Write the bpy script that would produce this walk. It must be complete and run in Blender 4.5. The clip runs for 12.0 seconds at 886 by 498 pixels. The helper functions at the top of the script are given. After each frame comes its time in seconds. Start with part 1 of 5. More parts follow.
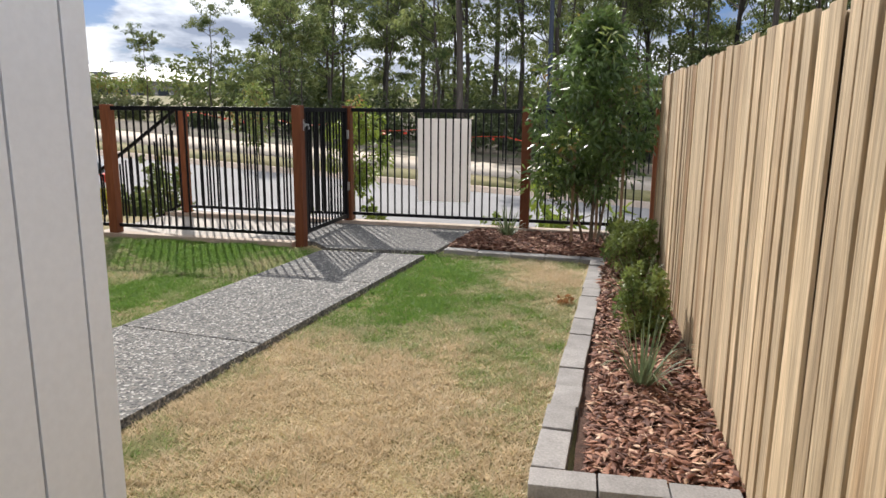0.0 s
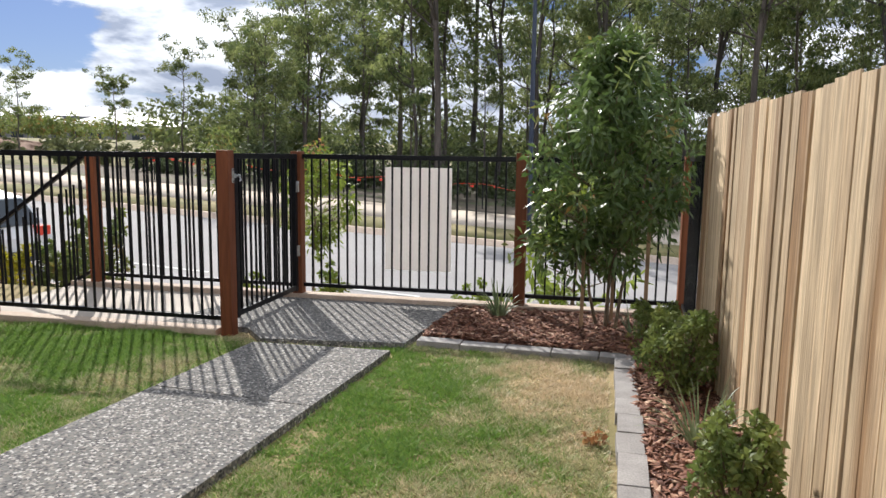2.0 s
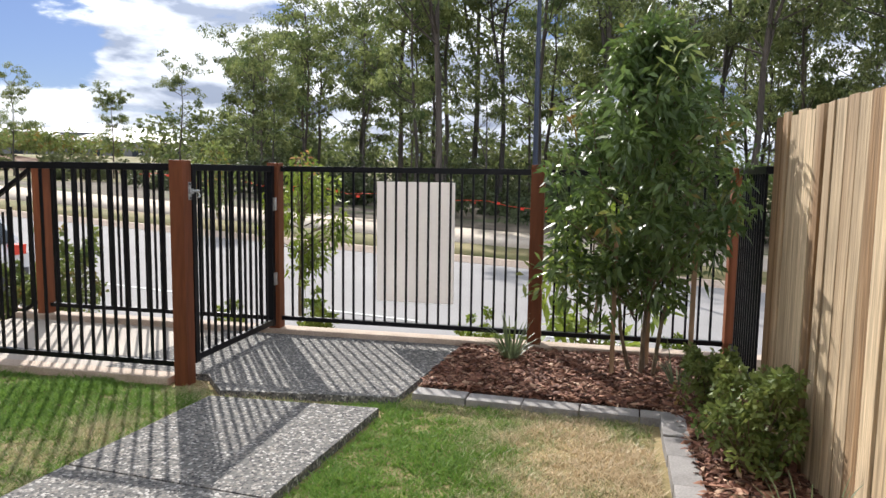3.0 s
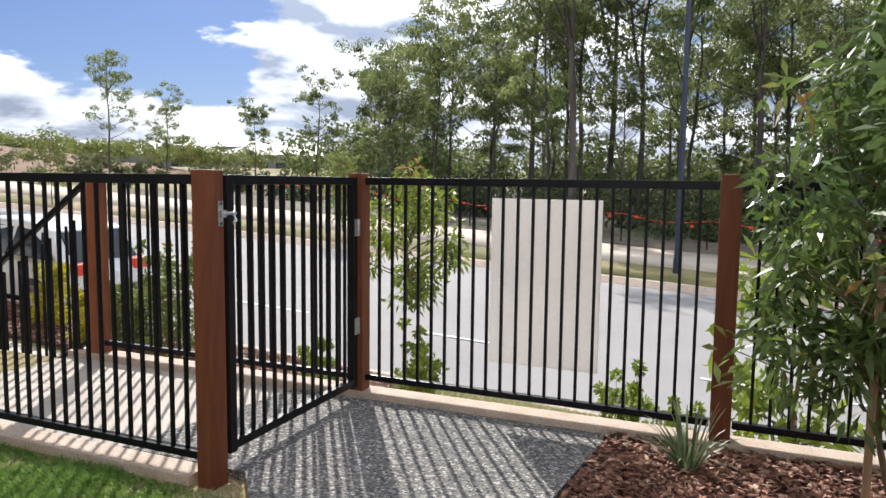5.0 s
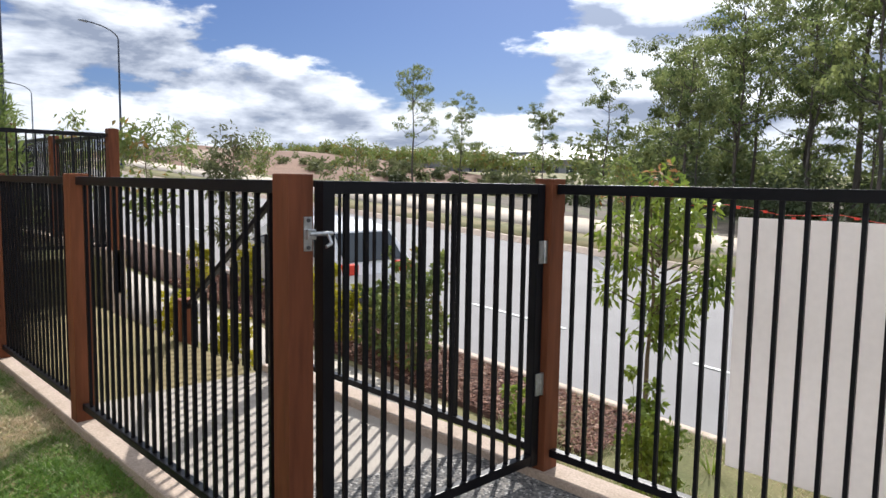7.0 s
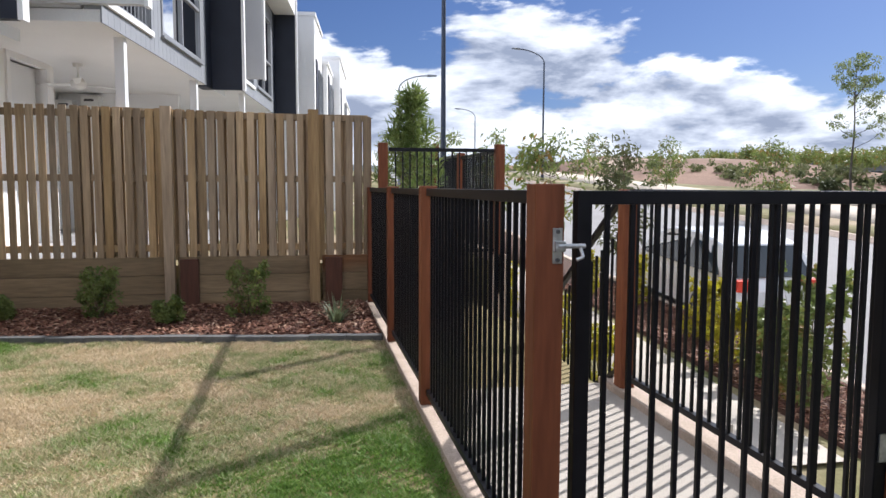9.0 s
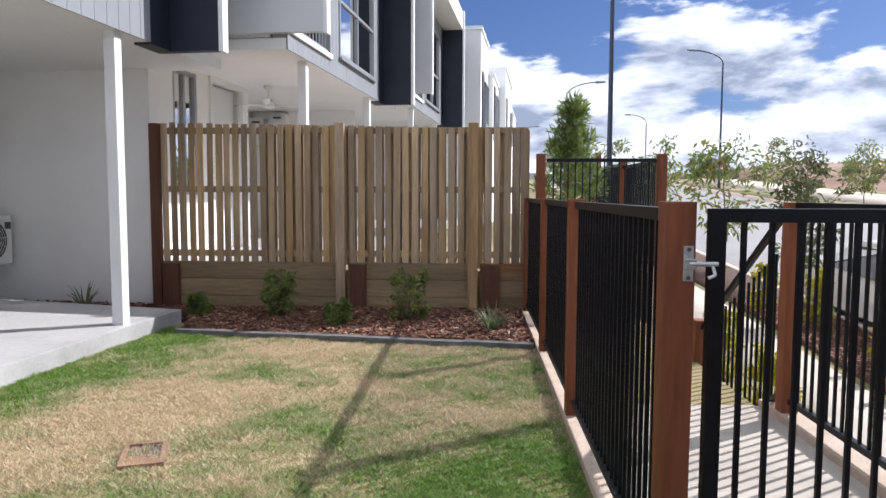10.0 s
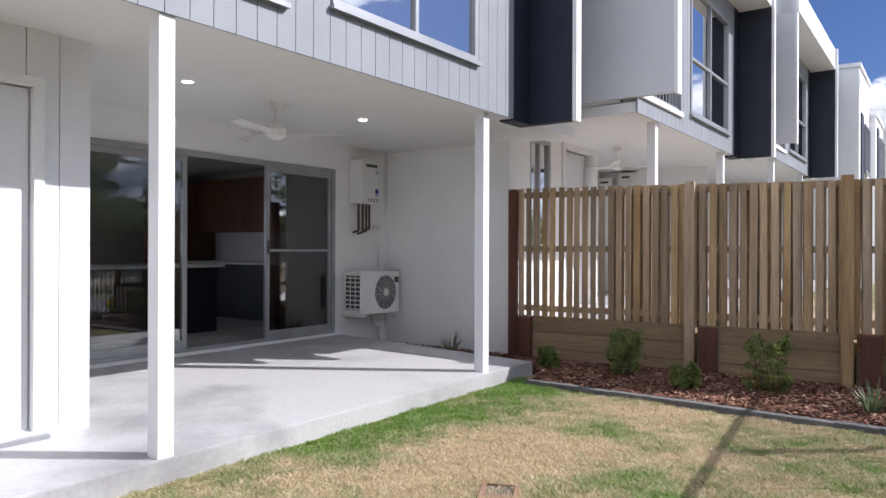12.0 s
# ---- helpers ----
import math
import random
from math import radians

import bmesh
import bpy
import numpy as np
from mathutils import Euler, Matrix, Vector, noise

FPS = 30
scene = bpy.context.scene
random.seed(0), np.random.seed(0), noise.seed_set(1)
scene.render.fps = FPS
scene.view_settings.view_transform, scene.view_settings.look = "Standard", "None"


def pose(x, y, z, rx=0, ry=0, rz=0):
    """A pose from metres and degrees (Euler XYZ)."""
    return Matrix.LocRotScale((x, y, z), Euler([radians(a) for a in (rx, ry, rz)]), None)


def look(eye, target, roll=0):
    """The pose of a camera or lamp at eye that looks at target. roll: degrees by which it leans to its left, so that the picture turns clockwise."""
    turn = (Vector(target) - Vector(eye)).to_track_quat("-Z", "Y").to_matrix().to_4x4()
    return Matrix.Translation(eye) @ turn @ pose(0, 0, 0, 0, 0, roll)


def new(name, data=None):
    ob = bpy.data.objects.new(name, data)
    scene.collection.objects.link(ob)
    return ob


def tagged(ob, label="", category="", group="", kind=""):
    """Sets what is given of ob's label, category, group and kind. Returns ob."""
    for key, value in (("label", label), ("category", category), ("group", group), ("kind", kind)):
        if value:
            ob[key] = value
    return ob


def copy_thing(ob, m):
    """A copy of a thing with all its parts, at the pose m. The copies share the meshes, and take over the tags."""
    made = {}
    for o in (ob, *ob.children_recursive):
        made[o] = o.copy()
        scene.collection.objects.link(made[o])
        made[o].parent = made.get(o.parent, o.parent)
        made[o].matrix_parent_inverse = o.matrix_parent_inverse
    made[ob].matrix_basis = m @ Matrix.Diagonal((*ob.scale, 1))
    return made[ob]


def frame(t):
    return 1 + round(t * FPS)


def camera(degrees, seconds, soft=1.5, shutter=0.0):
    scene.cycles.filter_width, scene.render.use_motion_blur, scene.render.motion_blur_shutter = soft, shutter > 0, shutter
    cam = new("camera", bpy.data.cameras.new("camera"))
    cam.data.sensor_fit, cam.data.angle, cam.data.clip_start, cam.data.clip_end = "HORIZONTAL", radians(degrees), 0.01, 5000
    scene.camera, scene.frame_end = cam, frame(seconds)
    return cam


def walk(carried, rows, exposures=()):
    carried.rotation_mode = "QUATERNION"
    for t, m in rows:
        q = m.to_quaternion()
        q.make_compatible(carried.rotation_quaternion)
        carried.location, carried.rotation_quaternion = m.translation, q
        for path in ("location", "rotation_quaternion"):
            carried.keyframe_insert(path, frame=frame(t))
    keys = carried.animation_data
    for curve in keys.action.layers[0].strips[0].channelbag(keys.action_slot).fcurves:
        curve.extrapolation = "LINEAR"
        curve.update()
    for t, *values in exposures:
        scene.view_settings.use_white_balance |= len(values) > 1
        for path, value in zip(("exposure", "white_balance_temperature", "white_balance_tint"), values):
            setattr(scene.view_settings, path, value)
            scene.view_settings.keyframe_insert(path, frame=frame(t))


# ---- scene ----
cam = camera(64.7, 12.0)
PATH = [
    (0, (0.174, 2.305, 1.237), (-0.284, 4.212, 0.846), 0.5),
    (0.5, (0.175, 2.707, 1.201), (-0.292, 4.623, 0.866), 0.4),
    (1, (0.09, 3.065, 1.197), (-0.361, 4.992, 0.911), 0.6),
    (1.5, (-0.032, 3.458, 1.206), (-0.455, 5.395, 0.942), 0.6),
    (2, (-0.15, 3.801, 1.245), (-0.553, 5.743, 0.981), 0.8),
    (2.5, (-0.232, 4.236, 1.207), (-0.635, 6.181, 0.976), 0.8),
    (4.5, (-0.633, 5.669, 1.253), (-1.183, 7.581, 1.05), 0.9),
    (5, (-0.669, 6.009, 1.228), (-1.431, 7.848, 1.036), 0.7),
    (5.5, (-0.685, 6.34, 1.226), (-1.608, 8.105, 1.045), 0.5),
    (6, (-0.731, 6.629, 1.221), (-1.844, 8.282, 1.047), 0.5),
    (6.5, (-0.824, 6.883, 1.235), (-2.095, 8.417, 1.053), 0.8),
    (8.5, (-0.82, 7.543, 1.255), (-2.696, 8.209, 1.07), 0.4),
    (9, (-0.696, 7.557, 1.253), (-2.652, 7.934, 1.077), 0.2),
    (9.5, (-0.631, 7.597, 1.268), (-2.618, 7.749, 1.098), 0.1),
    (10, (-0.571, 7.643, 1.281), (-2.563, 7.552, 1.126), 0.2),
    (10.5, (-0.546, 7.68, 1.293), (-2.504, 7.29, 1.169), 0.1),
    (11, (-0.506, 7.679, 1.297), (-2.4, 7.039, 1.224), 0.1),
    (11.5, (-0.459, 7.679, 1.312), (-2.271, 6.832, 1.284), 0.1),
    (12, (-0.438, 7.674, 1.324), (-2.162, 6.661, 1.325), 0.2),
]
walk(cam, [(t, look(eye, target, roll)) for t, eye, target, roll in PATH],
     [(0, 0.44, 6500, 10), (2.5, 0.56, 6450, 10), (4.5, 0.66, 6450, 10), (6.5, 0.44, 6350, 10), (9, 0.52, 6150, 12), (10.5, 0.64, 6100, 14), (12, 0.6, 6050, 15)])

# world, sun
SUN = Vector((-0.90, 1.35, 1.27)).normalized()
world = bpy.data.worlds.new("sky")
scene.world = world
world.use_nodes = True
wn, wl = world.node_tree.nodes, world.node_tree.links
wn.clear()


def wnode(kind, **props):
    n = wn.new(kind)
    for k, v in props.items():
        n.inputs[k].default_value = v
    return n


sky = wn.new("ShaderNodeTexSky")
sky.sky_type, sky.sun_disc = "NISHITA", False
sky.sun_elevation = math.asin(SUN.z)
sky.sun_rotation = math.atan2(SUN.x, SUN.y)
sky.altitude, sky.dust_density, sky.ozone_density = 50, 0.6, 2.0
coord = wn.new("ShaderNodeTexCoord")
sep = wn.new("ShaderNodeSeparateXYZ")
wl.new(coord.outputs["Generated"], sep.inputs[0])


def wmath(op, a, b):
    n = wn.new("ShaderNodeMath")
    n.operation = op
    for i, v in enumerate((a, b)):
        if isinstance(v, (int, float)):
            n.inputs[i].default_value = v
        else:
            wl.new(v, n.inputs[i])
    return n.outputs[0]


def wscale(v, k, add=0.0):
    return wmath("ADD", wmath("MULTIPLY", v, k), add)


def wstep(v, a, b):
    """0 below a, 1 above b, smooth between."""
    n = wn.new("ShaderNodeMapRange")
    n.interpolation_type = "SMOOTHSTEP"
    n.inputs["From Min"].default_value, n.inputs["From Max"].default_value = a, b
    wl.new(v, n.inputs["Value"])
    return n.outputs[0]


# broken cumulus: a bank along the horizon whose height changes round the compass, and loose unseen cloud overhead,
# added for fill light
bearing = wscale(wmath("ARCTAN2", sep.outputs[0], sep.outputs[1]), 57.2958)
height = wscale(wmath("ARCSINE", wmath("MAXIMUM", wmath("MINIMUM", sep.outputs[2], 1.0), -1.0), 0.0), 57.2958)
bank = wn.new("ShaderNodeValToRGB")
for k, (deg, top) in enumerate(((-180, 10), (-128, 17), (-112, 15), (-97, 11), (-86, 11.5), (-72, 14), (-60, 10.5), (-53, 7.5), (-45, 8.5), (-38, 9.5), (-32, 19), (20, 20), (70, 14), (180, 10))):
    e = bank.color_ramp.elements[k] if k < 2 else bank.color_ramp.elements.new((deg + 180) / 360)
    if k == 1:
        e.position = (deg + 180) / 360
    e.color = (top / 20, top / 20, top / 20, 1)
wl.new(wscale(bearing, 1 / 360, 0.5), bank.inputs[0])


def cloud_noise(lift):
    v = wn.new("ShaderNodeCombineXYZ")
    wl.new(wscale(bearing, 0.075, 4.2), v.inputs[0])
    wl.new(wscale(height, 0.21, lift), v.inputs[1])
    n = wnode("ShaderNodeTexNoise", Scale=1.0, Detail=9.0, Roughness=0.56, Distortion=0.15)
    wl.new(v.outputs[0], n.inputs["Vector"])
    return n.outputs["Fac"]


thick, above = cloud_noise(0.0), cloud_noise(0.34)
high = wstep(height, 15.5, 23.0)
bias = wmath("MAXIMUM", wmath("MINIMUM", wscale(wmath("SUBTRACT", wscale(bank.outputs[0], 20.0), height), 0.085), 0.33), -0.34)
cover = wstep(wmath("ADD", wmath("ADD", bias, wscale(high, 0.72)), wscale(thick, 2.4, -1.2)), 0.0, 0.16)
tone = wn.new("ShaderNodeValToRGB")
tone.color_ramp.elements[0].position, tone.color_ramp.elements[0].color = 0.18, (1.3, 1.5, 1.95, 1)
tone.color_ramp.elements[1].position, tone.color_ramp.elements[1].color = 0.62, (4.3, 4.45, 4.7, 1)
e = tone.color_ramp.elements.new(0.40)
e.color = (2.75, 2.95, 3.35, 1)
wl.new(wscale(wmath("SUBTRACT", thick, above), 2.3, 0.41), tone.inputs[0])
facing = wn.new("ShaderNodeVectorMath")
facing.operation = "DOT_PRODUCT"
facing.inputs[1].default_value = SUN
wl.new(coord.outputs["Generated"], facing.inputs[0])
lit = wn.new("ShaderNodeVectorMath")
lit.operation = "SCALE"
wl.new(tone.outputs[0], lit.inputs[0])
# cloud near and opposite the sun, out of view, brightened as fill
wl.new(wmath("ADD", wscale(wstep(facing.outputs["Value"], 0.78, 1.0), 0.6, 1.0), wscale(wstep(wscale(facing.outputs["Value"], -1.0), -0.25, 0.5), 1.1)), lit.inputs["Scale"])
mix = wn.new("ShaderNodeMix")
mix.data_type = "RGBA"
wl.new(cover, mix.inputs[0])
deep = wn.new("ShaderNodeMix")
deep.data_type, deep.blend_type = "RGBA", "MULTIPLY"
deep.inputs[0].default_value, deep.inputs[7].default_value = 1.0, (0.15, 0.18, 0.262, 1)
wl.new(sky.outputs[0], deep.inputs[6])
wl.new(deep.outputs[2], mix.inputs[6])
wl.new(lit.outputs[0], mix.inputs[7])
bg = wnode("ShaderNodeBackground", Strength=0.2)
wl.new(mix.outputs[2], bg.inputs[0])
wout = wn.new("ShaderNodeOutputWorld")
wl.new(bg.outputs[0], wout.inputs[0])
sun = new("sun", bpy.data.lights.new("sun", "SUN"))
sun.data.energy, sun.data.angle, sun.data.color = 4.4, radians(0.55), (1.0, 0.955, 0.9)
sun.matrix_basis = look(SUN * 40, (0, 0, 0))


# materials
def material(name, dark, light, scale=3.0, rough=0.8, bump=0.2, grain=60.0, metal=0.0, stretch=(1, 1, 1), spots=None, spread=(0.3, 0.7),
             vary=0.0, through_leaf=0.0, gloss=0.4, space="Object", speck=0.17):
    """Two tones mixed by coarse noise, fine grain for tone and relief; spots: a third tone and its share; vary: by piece."""
    m = bpy.data.materials.new(name)
    m.use_nodes = True
    n, l = m.node_tree.nodes, m.node_tree.links
    p = n["Principled BSDF"]
    tc, mp = n.new("ShaderNodeTexCoord"), n.new("ShaderNodeMapping")
    mp.inputs["Scale"].default_value = stretch
    info = n.new("ShaderNodeObjectInfo")
    off = n.new("ShaderNodeVectorMath")
    off.operation = "MULTIPLY_ADD"
    off.inputs[1].default_value = (37, 53, 71) if vary else (0, 0, 0)
    l.new(info.outputs["Random"], off.inputs[0])
    l.new(tc.outputs[space], off.inputs[2])
    l.new(off.outputs[0], mp.inputs[0])
    a, b = n.new("ShaderNodeTexNoise"), n.new("ShaderNodeTexNoise")
    a.inputs["Scale"].default_value, a.inputs["Detail"].default_value = scale, 5
    b.inputs["Scale"].default_value, b.inputs["Detail"].default_value = grain, 3
    for t in (a, b):
        l.new(mp.outputs[0], t.inputs["Vector"])
    ramp = n.new("ShaderNodeMapRange")
    ramp.inputs["From Min"].default_value, ramp.inputs["From Max"].default_value = spread
    l.new(a.outputs["Fac"], ramp.inputs["Value"])
    mx = n.new("ShaderNodeMix")
    mx.data_type = "RGBA"
    mx.inputs[6].default_value, mx.inputs[7].default_value = (*dark, 1), (*light, 1)
    l.new(ramp.outputs[0], mx.inputs[0])
    col = mx.outputs[2]
    if spots:
        tone3, share = spots
        c = n.new("ShaderNodeTexNoise")
        c.inputs["Scale"].default_value, c.inputs["Detail"].default_value = scale * 0.37, 6
        l.new(mp.outputs[0], c.inputs["Vector"])
        r3 = n.new("ShaderNodeMapRange")
        r3.inputs["From Min"].default_value, r3.inputs["From Max"].default_value = 0.62 - share, 0.7 - share
        l.new(c.outputs["Fac"], r3.inputs["Value"])
        m3 = n.new("ShaderNodeMix")
        m3.data_type = "RGBA"
        m3.inputs[7].default_value = (*tone3, 1)
        l.new(r3.outputs[0], m3.inputs[0])
        l.new(col, m3.inputs[6])
        col = m3.outputs[2]
    fine = n.new("ShaderNodeMapRange")
    fine.inputs["From Min"].default_value, fine.inputs["From Max"].default_value = 0.3, 0.7
    fine.inputs["To Min"].default_value, fine.inputs["To Max"].default_value = 1 - speck, 1 + speck
    l.new(b.outputs["Fac"], fine.inputs["Value"])
    val = fine.outputs[0]
    if vary:
        r = n.new("ShaderNodeMapRange")
        r.inputs["To Min"].default_value, r.inputs["To Max"].default_value = 1 - vary, 1 + vary
        l.new(info.outputs["Random"], r.inputs["Value"])
        mul = n.new("ShaderNodeMath")
        mul.operation = "MULTIPLY"
        l.new(r.outputs[0], mul.inputs[0])
        l.new(val, mul.inputs[1])
        val = mul.outputs[0]
    hsv = n.new("ShaderNodeHueSaturation")
    l.new(col, hsv.inputs["Color"])
    l.new(val, hsv.inputs["Value"])
    if vary > 0.25 and not through_leaf:
        wrap = n.new("ShaderNodeMath")
        wrap.operation = "MULTIPLY"
        wrap.inputs[1].default_value = 7.31
        l.new(info.outputs["Random"], wrap.inputs[0])
        frac = n.new("ShaderNodeMath")
        frac.operation = "FRACT"
        l.new(wrap.outputs[0], frac.inputs[0])
        sat = n.new("ShaderNodeMapRange")
        sat.inputs["To Min"].default_value, sat.inputs["To Max"].default_value = 0.78, 1.12
        l.new(frac.outputs[0], sat.inputs["Value"])
        l.new(sat.outputs[0], hsv.inputs["Saturation"])
    l.new(hsv.outputs[0], p.inputs["Base Color"])
    p.inputs["Roughness"].default_value, p.inputs["Metallic"].default_value = rough, metal
    p.inputs["Specular IOR Level"].default_value = gloss
    if bump:
        bp = n.new("ShaderNodeBump")
        bp.inputs["Strength"].default_value, bp.inputs["Distance"].default_value = bump, 0.01
        l.new(b.outputs["Fac"], bp.inputs["Height"])
        l.new(bp.outputs[0], p.inputs["Normal"])
    if through_leaf:
        tr, add = n.new("ShaderNodeBsdfTranslucent"), n.new("ShaderNodeMixShader")
        l.new(hsv.outputs[0], tr.inputs[0])
        add.inputs[0].default_value = through_leaf
        l.new(p.outputs[0], add.inputs[1])
        l.new(tr.outputs[0], add.inputs[2])
        l.new(add.outputs[0], n["Material Output"].inputs[0])
    return m


def plain(name, color, rough=0.5, metal=0.0, glow=0.0):
    m = bpy.data.materials.new(name)
    m.use_nodes = True
    p = m.node_tree.nodes["Principled BSDF"]
    p.inputs["Base Color"].default_value = (*color, 1)
    p.inputs["Roughness"].default_value, p.inputs["Metallic"].default_value = rough, metal
    if glow:
        p.inputs["Emission Color"].default_value = (*color, 1)
        p.inputs["Emission Strength"].default_value = glow
    return m


def glass(name, tint=(0.85, 0.9, 0.9), mirror=0.25):
    """A thin pane: clear, with a mirror share."""
    m = bpy.data.materials.new(name)
    m.use_nodes = True
    n, l = m.node_tree.nodes, m.node_tree.links
    t, g, x = n.new("ShaderNodeBsdfTransparent"), n.new("ShaderNodeBsdfGlossy"), n.new("ShaderNodeMixShader")
    t.inputs[0].default_value = (*tint, 1)
    g.inputs["Roughness"].default_value = 0.01
    f = n.new("ShaderNodeFresnel")
    f.inputs[0].default_value = 1.5
    a = n.new("ShaderNodeMath")
    a.operation = "ADD"
    a.inputs[1].default_value = mirror
    l.new(f.outputs[0], a.inputs[0])
    l.new(a.outputs[0], x.inputs[0])
    l.new(t.outputs[0], x.inputs[1])
    l.new(g.outputs[0], x.inputs[2])
    l.new(x.outputs[0], n["Material Output"].inputs[0])
    return m


M = {}
M["black"] = material("black_powdercoat", (0.004, 0.004, 0.006), (0.008, 0.008, 0.011), 8, 0.38, 0.03, 200, speck=0.025, gloss=0.2)
M["merbau"] = material("red_brown_stained_post", (0.125, 0.040, 0.019), (0.23, 0.078, 0.035), 4, 0.6, 0.15, 40, stretch=(1, 1, 0.12), vary=0.15, gloss=0.2)
M["paling"] = material("dry_pine_paling", (0.33, 0.235, 0.142), (0.58, 0.45, 0.295), 5, 0.85, 0.5, 75, stretch=(1, 1, 0.05), vary=0.19,
                       spots=((0.25, 0.15, 0.075), 0.075), speck=0.3)
M["picket"] = material("treated_pine_picket", (0.215, 0.135, 0.07), (0.43, 0.30, 0.165), 7, 0.85, 0.35, 55, stretch=(1, 1, 0.08), vary=0.32)
M["sleeper"] = material("treated_pine_sleeper", (0.17, 0.12, 0.065), (0.30, 0.21, 0.12), 4, 0.85, 0.3, 50, stretch=(1, 0.1, 1), vary=0.15,
                        spots=((0.24, 0.10, 0.04), 0.05))
M["stub"] = material("dark_red_retaining_post", (0.075, 0.028, 0.016), (0.13, 0.05, 0.028), 4, 0.7, 0.2, 40, stretch=(1, 1, 0.1))
M["kerbstone"] = material("cream_concrete_beam", (0.42, 0.325, 0.25), (0.54, 0.43, 0.345), 6, 0.85, 0.2, 90)
M["concrete"] = material("beige_broomed_concrete", (0.37, 0.325, 0.275), (0.46, 0.41, 0.35), 2, 0.85, 0.2, 160)
M["slab"] = material("grey_honed_patio", (0.28, 0.277, 0.28), (0.44, 0.435, 0.435), 1.5, 0.5, 0.08, 30, spots=((0.46, 0.452, 0.45), 0.13), speck=0.07, spread=(0.36, 0.62))
M["paver"] = material("grey_concrete_paver", (0.22, 0.205, 0.195), (0.31, 0.29, 0.275), 8, 0.85, 0.25, 120, vary=0.12)
M["darkpaver"] = material("charcoal_edging", (0.10, 0.10, 0.10), (0.16, 0.155, 0.15), 8, 0.85, 0.25, 120, vary=0.12)
M["soil"] = material("lawn_soil", (0.16, 0.14, 0.055), (0.34, 0.26, 0.13), 1.2, 0.95, 0.5, 80)
M["mulchbase"] = material("mulch_ground", (0.035, 0.016, 0.010), (0.10, 0.05, 0.032), 20, 0.95, 0.6, 90)
M["verge"] = material("verge_grass", (0.10, 0.11, 0.035), (0.26, 0.21, 0.10), 0.6, 0.95, 0.5, 40, spots=((0.33, 0.25, 0.16), 0.08))
M["asphalt"] = material("pale_new_asphalt", (0.242, 0.232, 0.228), (0.282, 0.272, 0.268), 0.5, 0.9, 0.25, 180)
M["sand"] = material("pale_sandy_path", (0.42, 0.35, 0.27), (0.52, 0.45, 0.37), 0.6, 0.9, 0.2, 60)
M["redearth"] = material("red_earth", (0.15, 0.08, 0.052), (0.25, 0.15, 0.10), 0.15, 0.95, 0.4, 5, spots=((0.36, 0.27, 0.20), 0.04))
M["marking"] = material("white_road_paint", (0.6, 0.6, 0.58), (0.75, 0.75, 0.73), 6, 0.7, 0.05)
M["white"] = material("white_render", (0.81, 0.81, 0.81), (0.86, 0.86, 0.86), 2, 0.7, 0.06, 140, speck=0.025)
M["cladwhite"] = material("white_painted_cladding", (0.71, 0.72, 0.735), (0.76, 0.77, 0.785), 2, 0.55, 0.04, 90, speck=0.025)
M["cladgrey"] = material("pale_grey_cladding", (0.225, 0.24, 0.265), (0.265, 0.28, 0.305), 2, 0.55, 0.04, 90, speck=0.025)
M["greybox"] = material("light_grey_painted_panel", (0.60, 0.605, 0.615), (0.66, 0.665, 0.675), 1.2, 0.65, 0.04, 90, speck=0.025)
M["navy"] = material("navy_panel", (0.010, 0.014, 0.026), (0.016, 0.021, 0.037), 2, 0.5, 0.03, 60, speck=0.025)
M["trim"] = material("white_trim", (0.76, 0.76, 0.76), (0.82, 0.82, 0.82), 3, 0.5, 0.02, speck=0.025)
M["soffit"] = material("white_soffit", (0.78, 0.775, 0.765), (0.83, 0.825, 0.815), 1, 0.75, 0.03, 60, speck=0.025)
M["alu"] = material("grey_window_frame", (0.30, 0.31, 0.325), (0.36, 0.37, 0.385), 4, 0.4, 0.02, metal=0.4, speck=0.025)
M["steel"] = material("galvanised_steel", (0.42, 0.43, 0.44), (0.6, 0.61, 0.62), 20, 0.35, 0.05, metal=0.9)
M["glass"] = glass("window_glass", (0.78, 0.81, 0.82), 0.05)
M["upglass"] = glass("upper_window_glass", (0.6, 0.64, 0.68), 0.72)
M["screen"] = glass("dark_flyscreen", (0.45, 0.46, 0.48), 0.10)
M["plastic"] = material("white_enamel", (0.72, 0.72, 0.70), (0.77, 0.77, 0.75), 3, 0.4, 0.02, speck=0.025)
M["darkplastic"] = plain("dark_grey_plastic", (0.06, 0.06, 0.065), 0.5)
M["copper"] = plain("lagged_pipe", (0.10, 0.06, 0.05), 0.6)
M["board"] = material("blank_pale_sign", (0.72, 0.69, 0.67), (0.80, 0.77, 0.755), 1.5, 0.5, 0.02, 40, through_leaf=0.6, speck=0.025)
M["lampblue"] = plain("dark_blue_pole_paint", (0.02, 0.03, 0.055), 0.45)
M["lampgrey"] = plain("galvanised_pole", (0.22, 0.24, 0.27), 0.5, 0.4)
M["bark"] = material("grey_bark", (0.045, 0.038, 0.032), (0.12, 0.10, 0.085), 3, 0.95, 0.6, 20, stretch=(1, 1, 0.15), vary=0.3)
M["gumleaf"] = material("gum_leaf", (0.075, 0.112, 0.04), (0.25, 0.28, 0.10), 0.9, 0.55, 0, 8, vary=0.3, through_leaf=0.5, spread=(0.35, 0.65))
M["farleaf"] = material("scrub_leaf", (0.075, 0.095, 0.04), (0.18, 0.19, 0.085), 0.6, 0.7, 0, 8, vary=0.25, through_leaf=0.4)
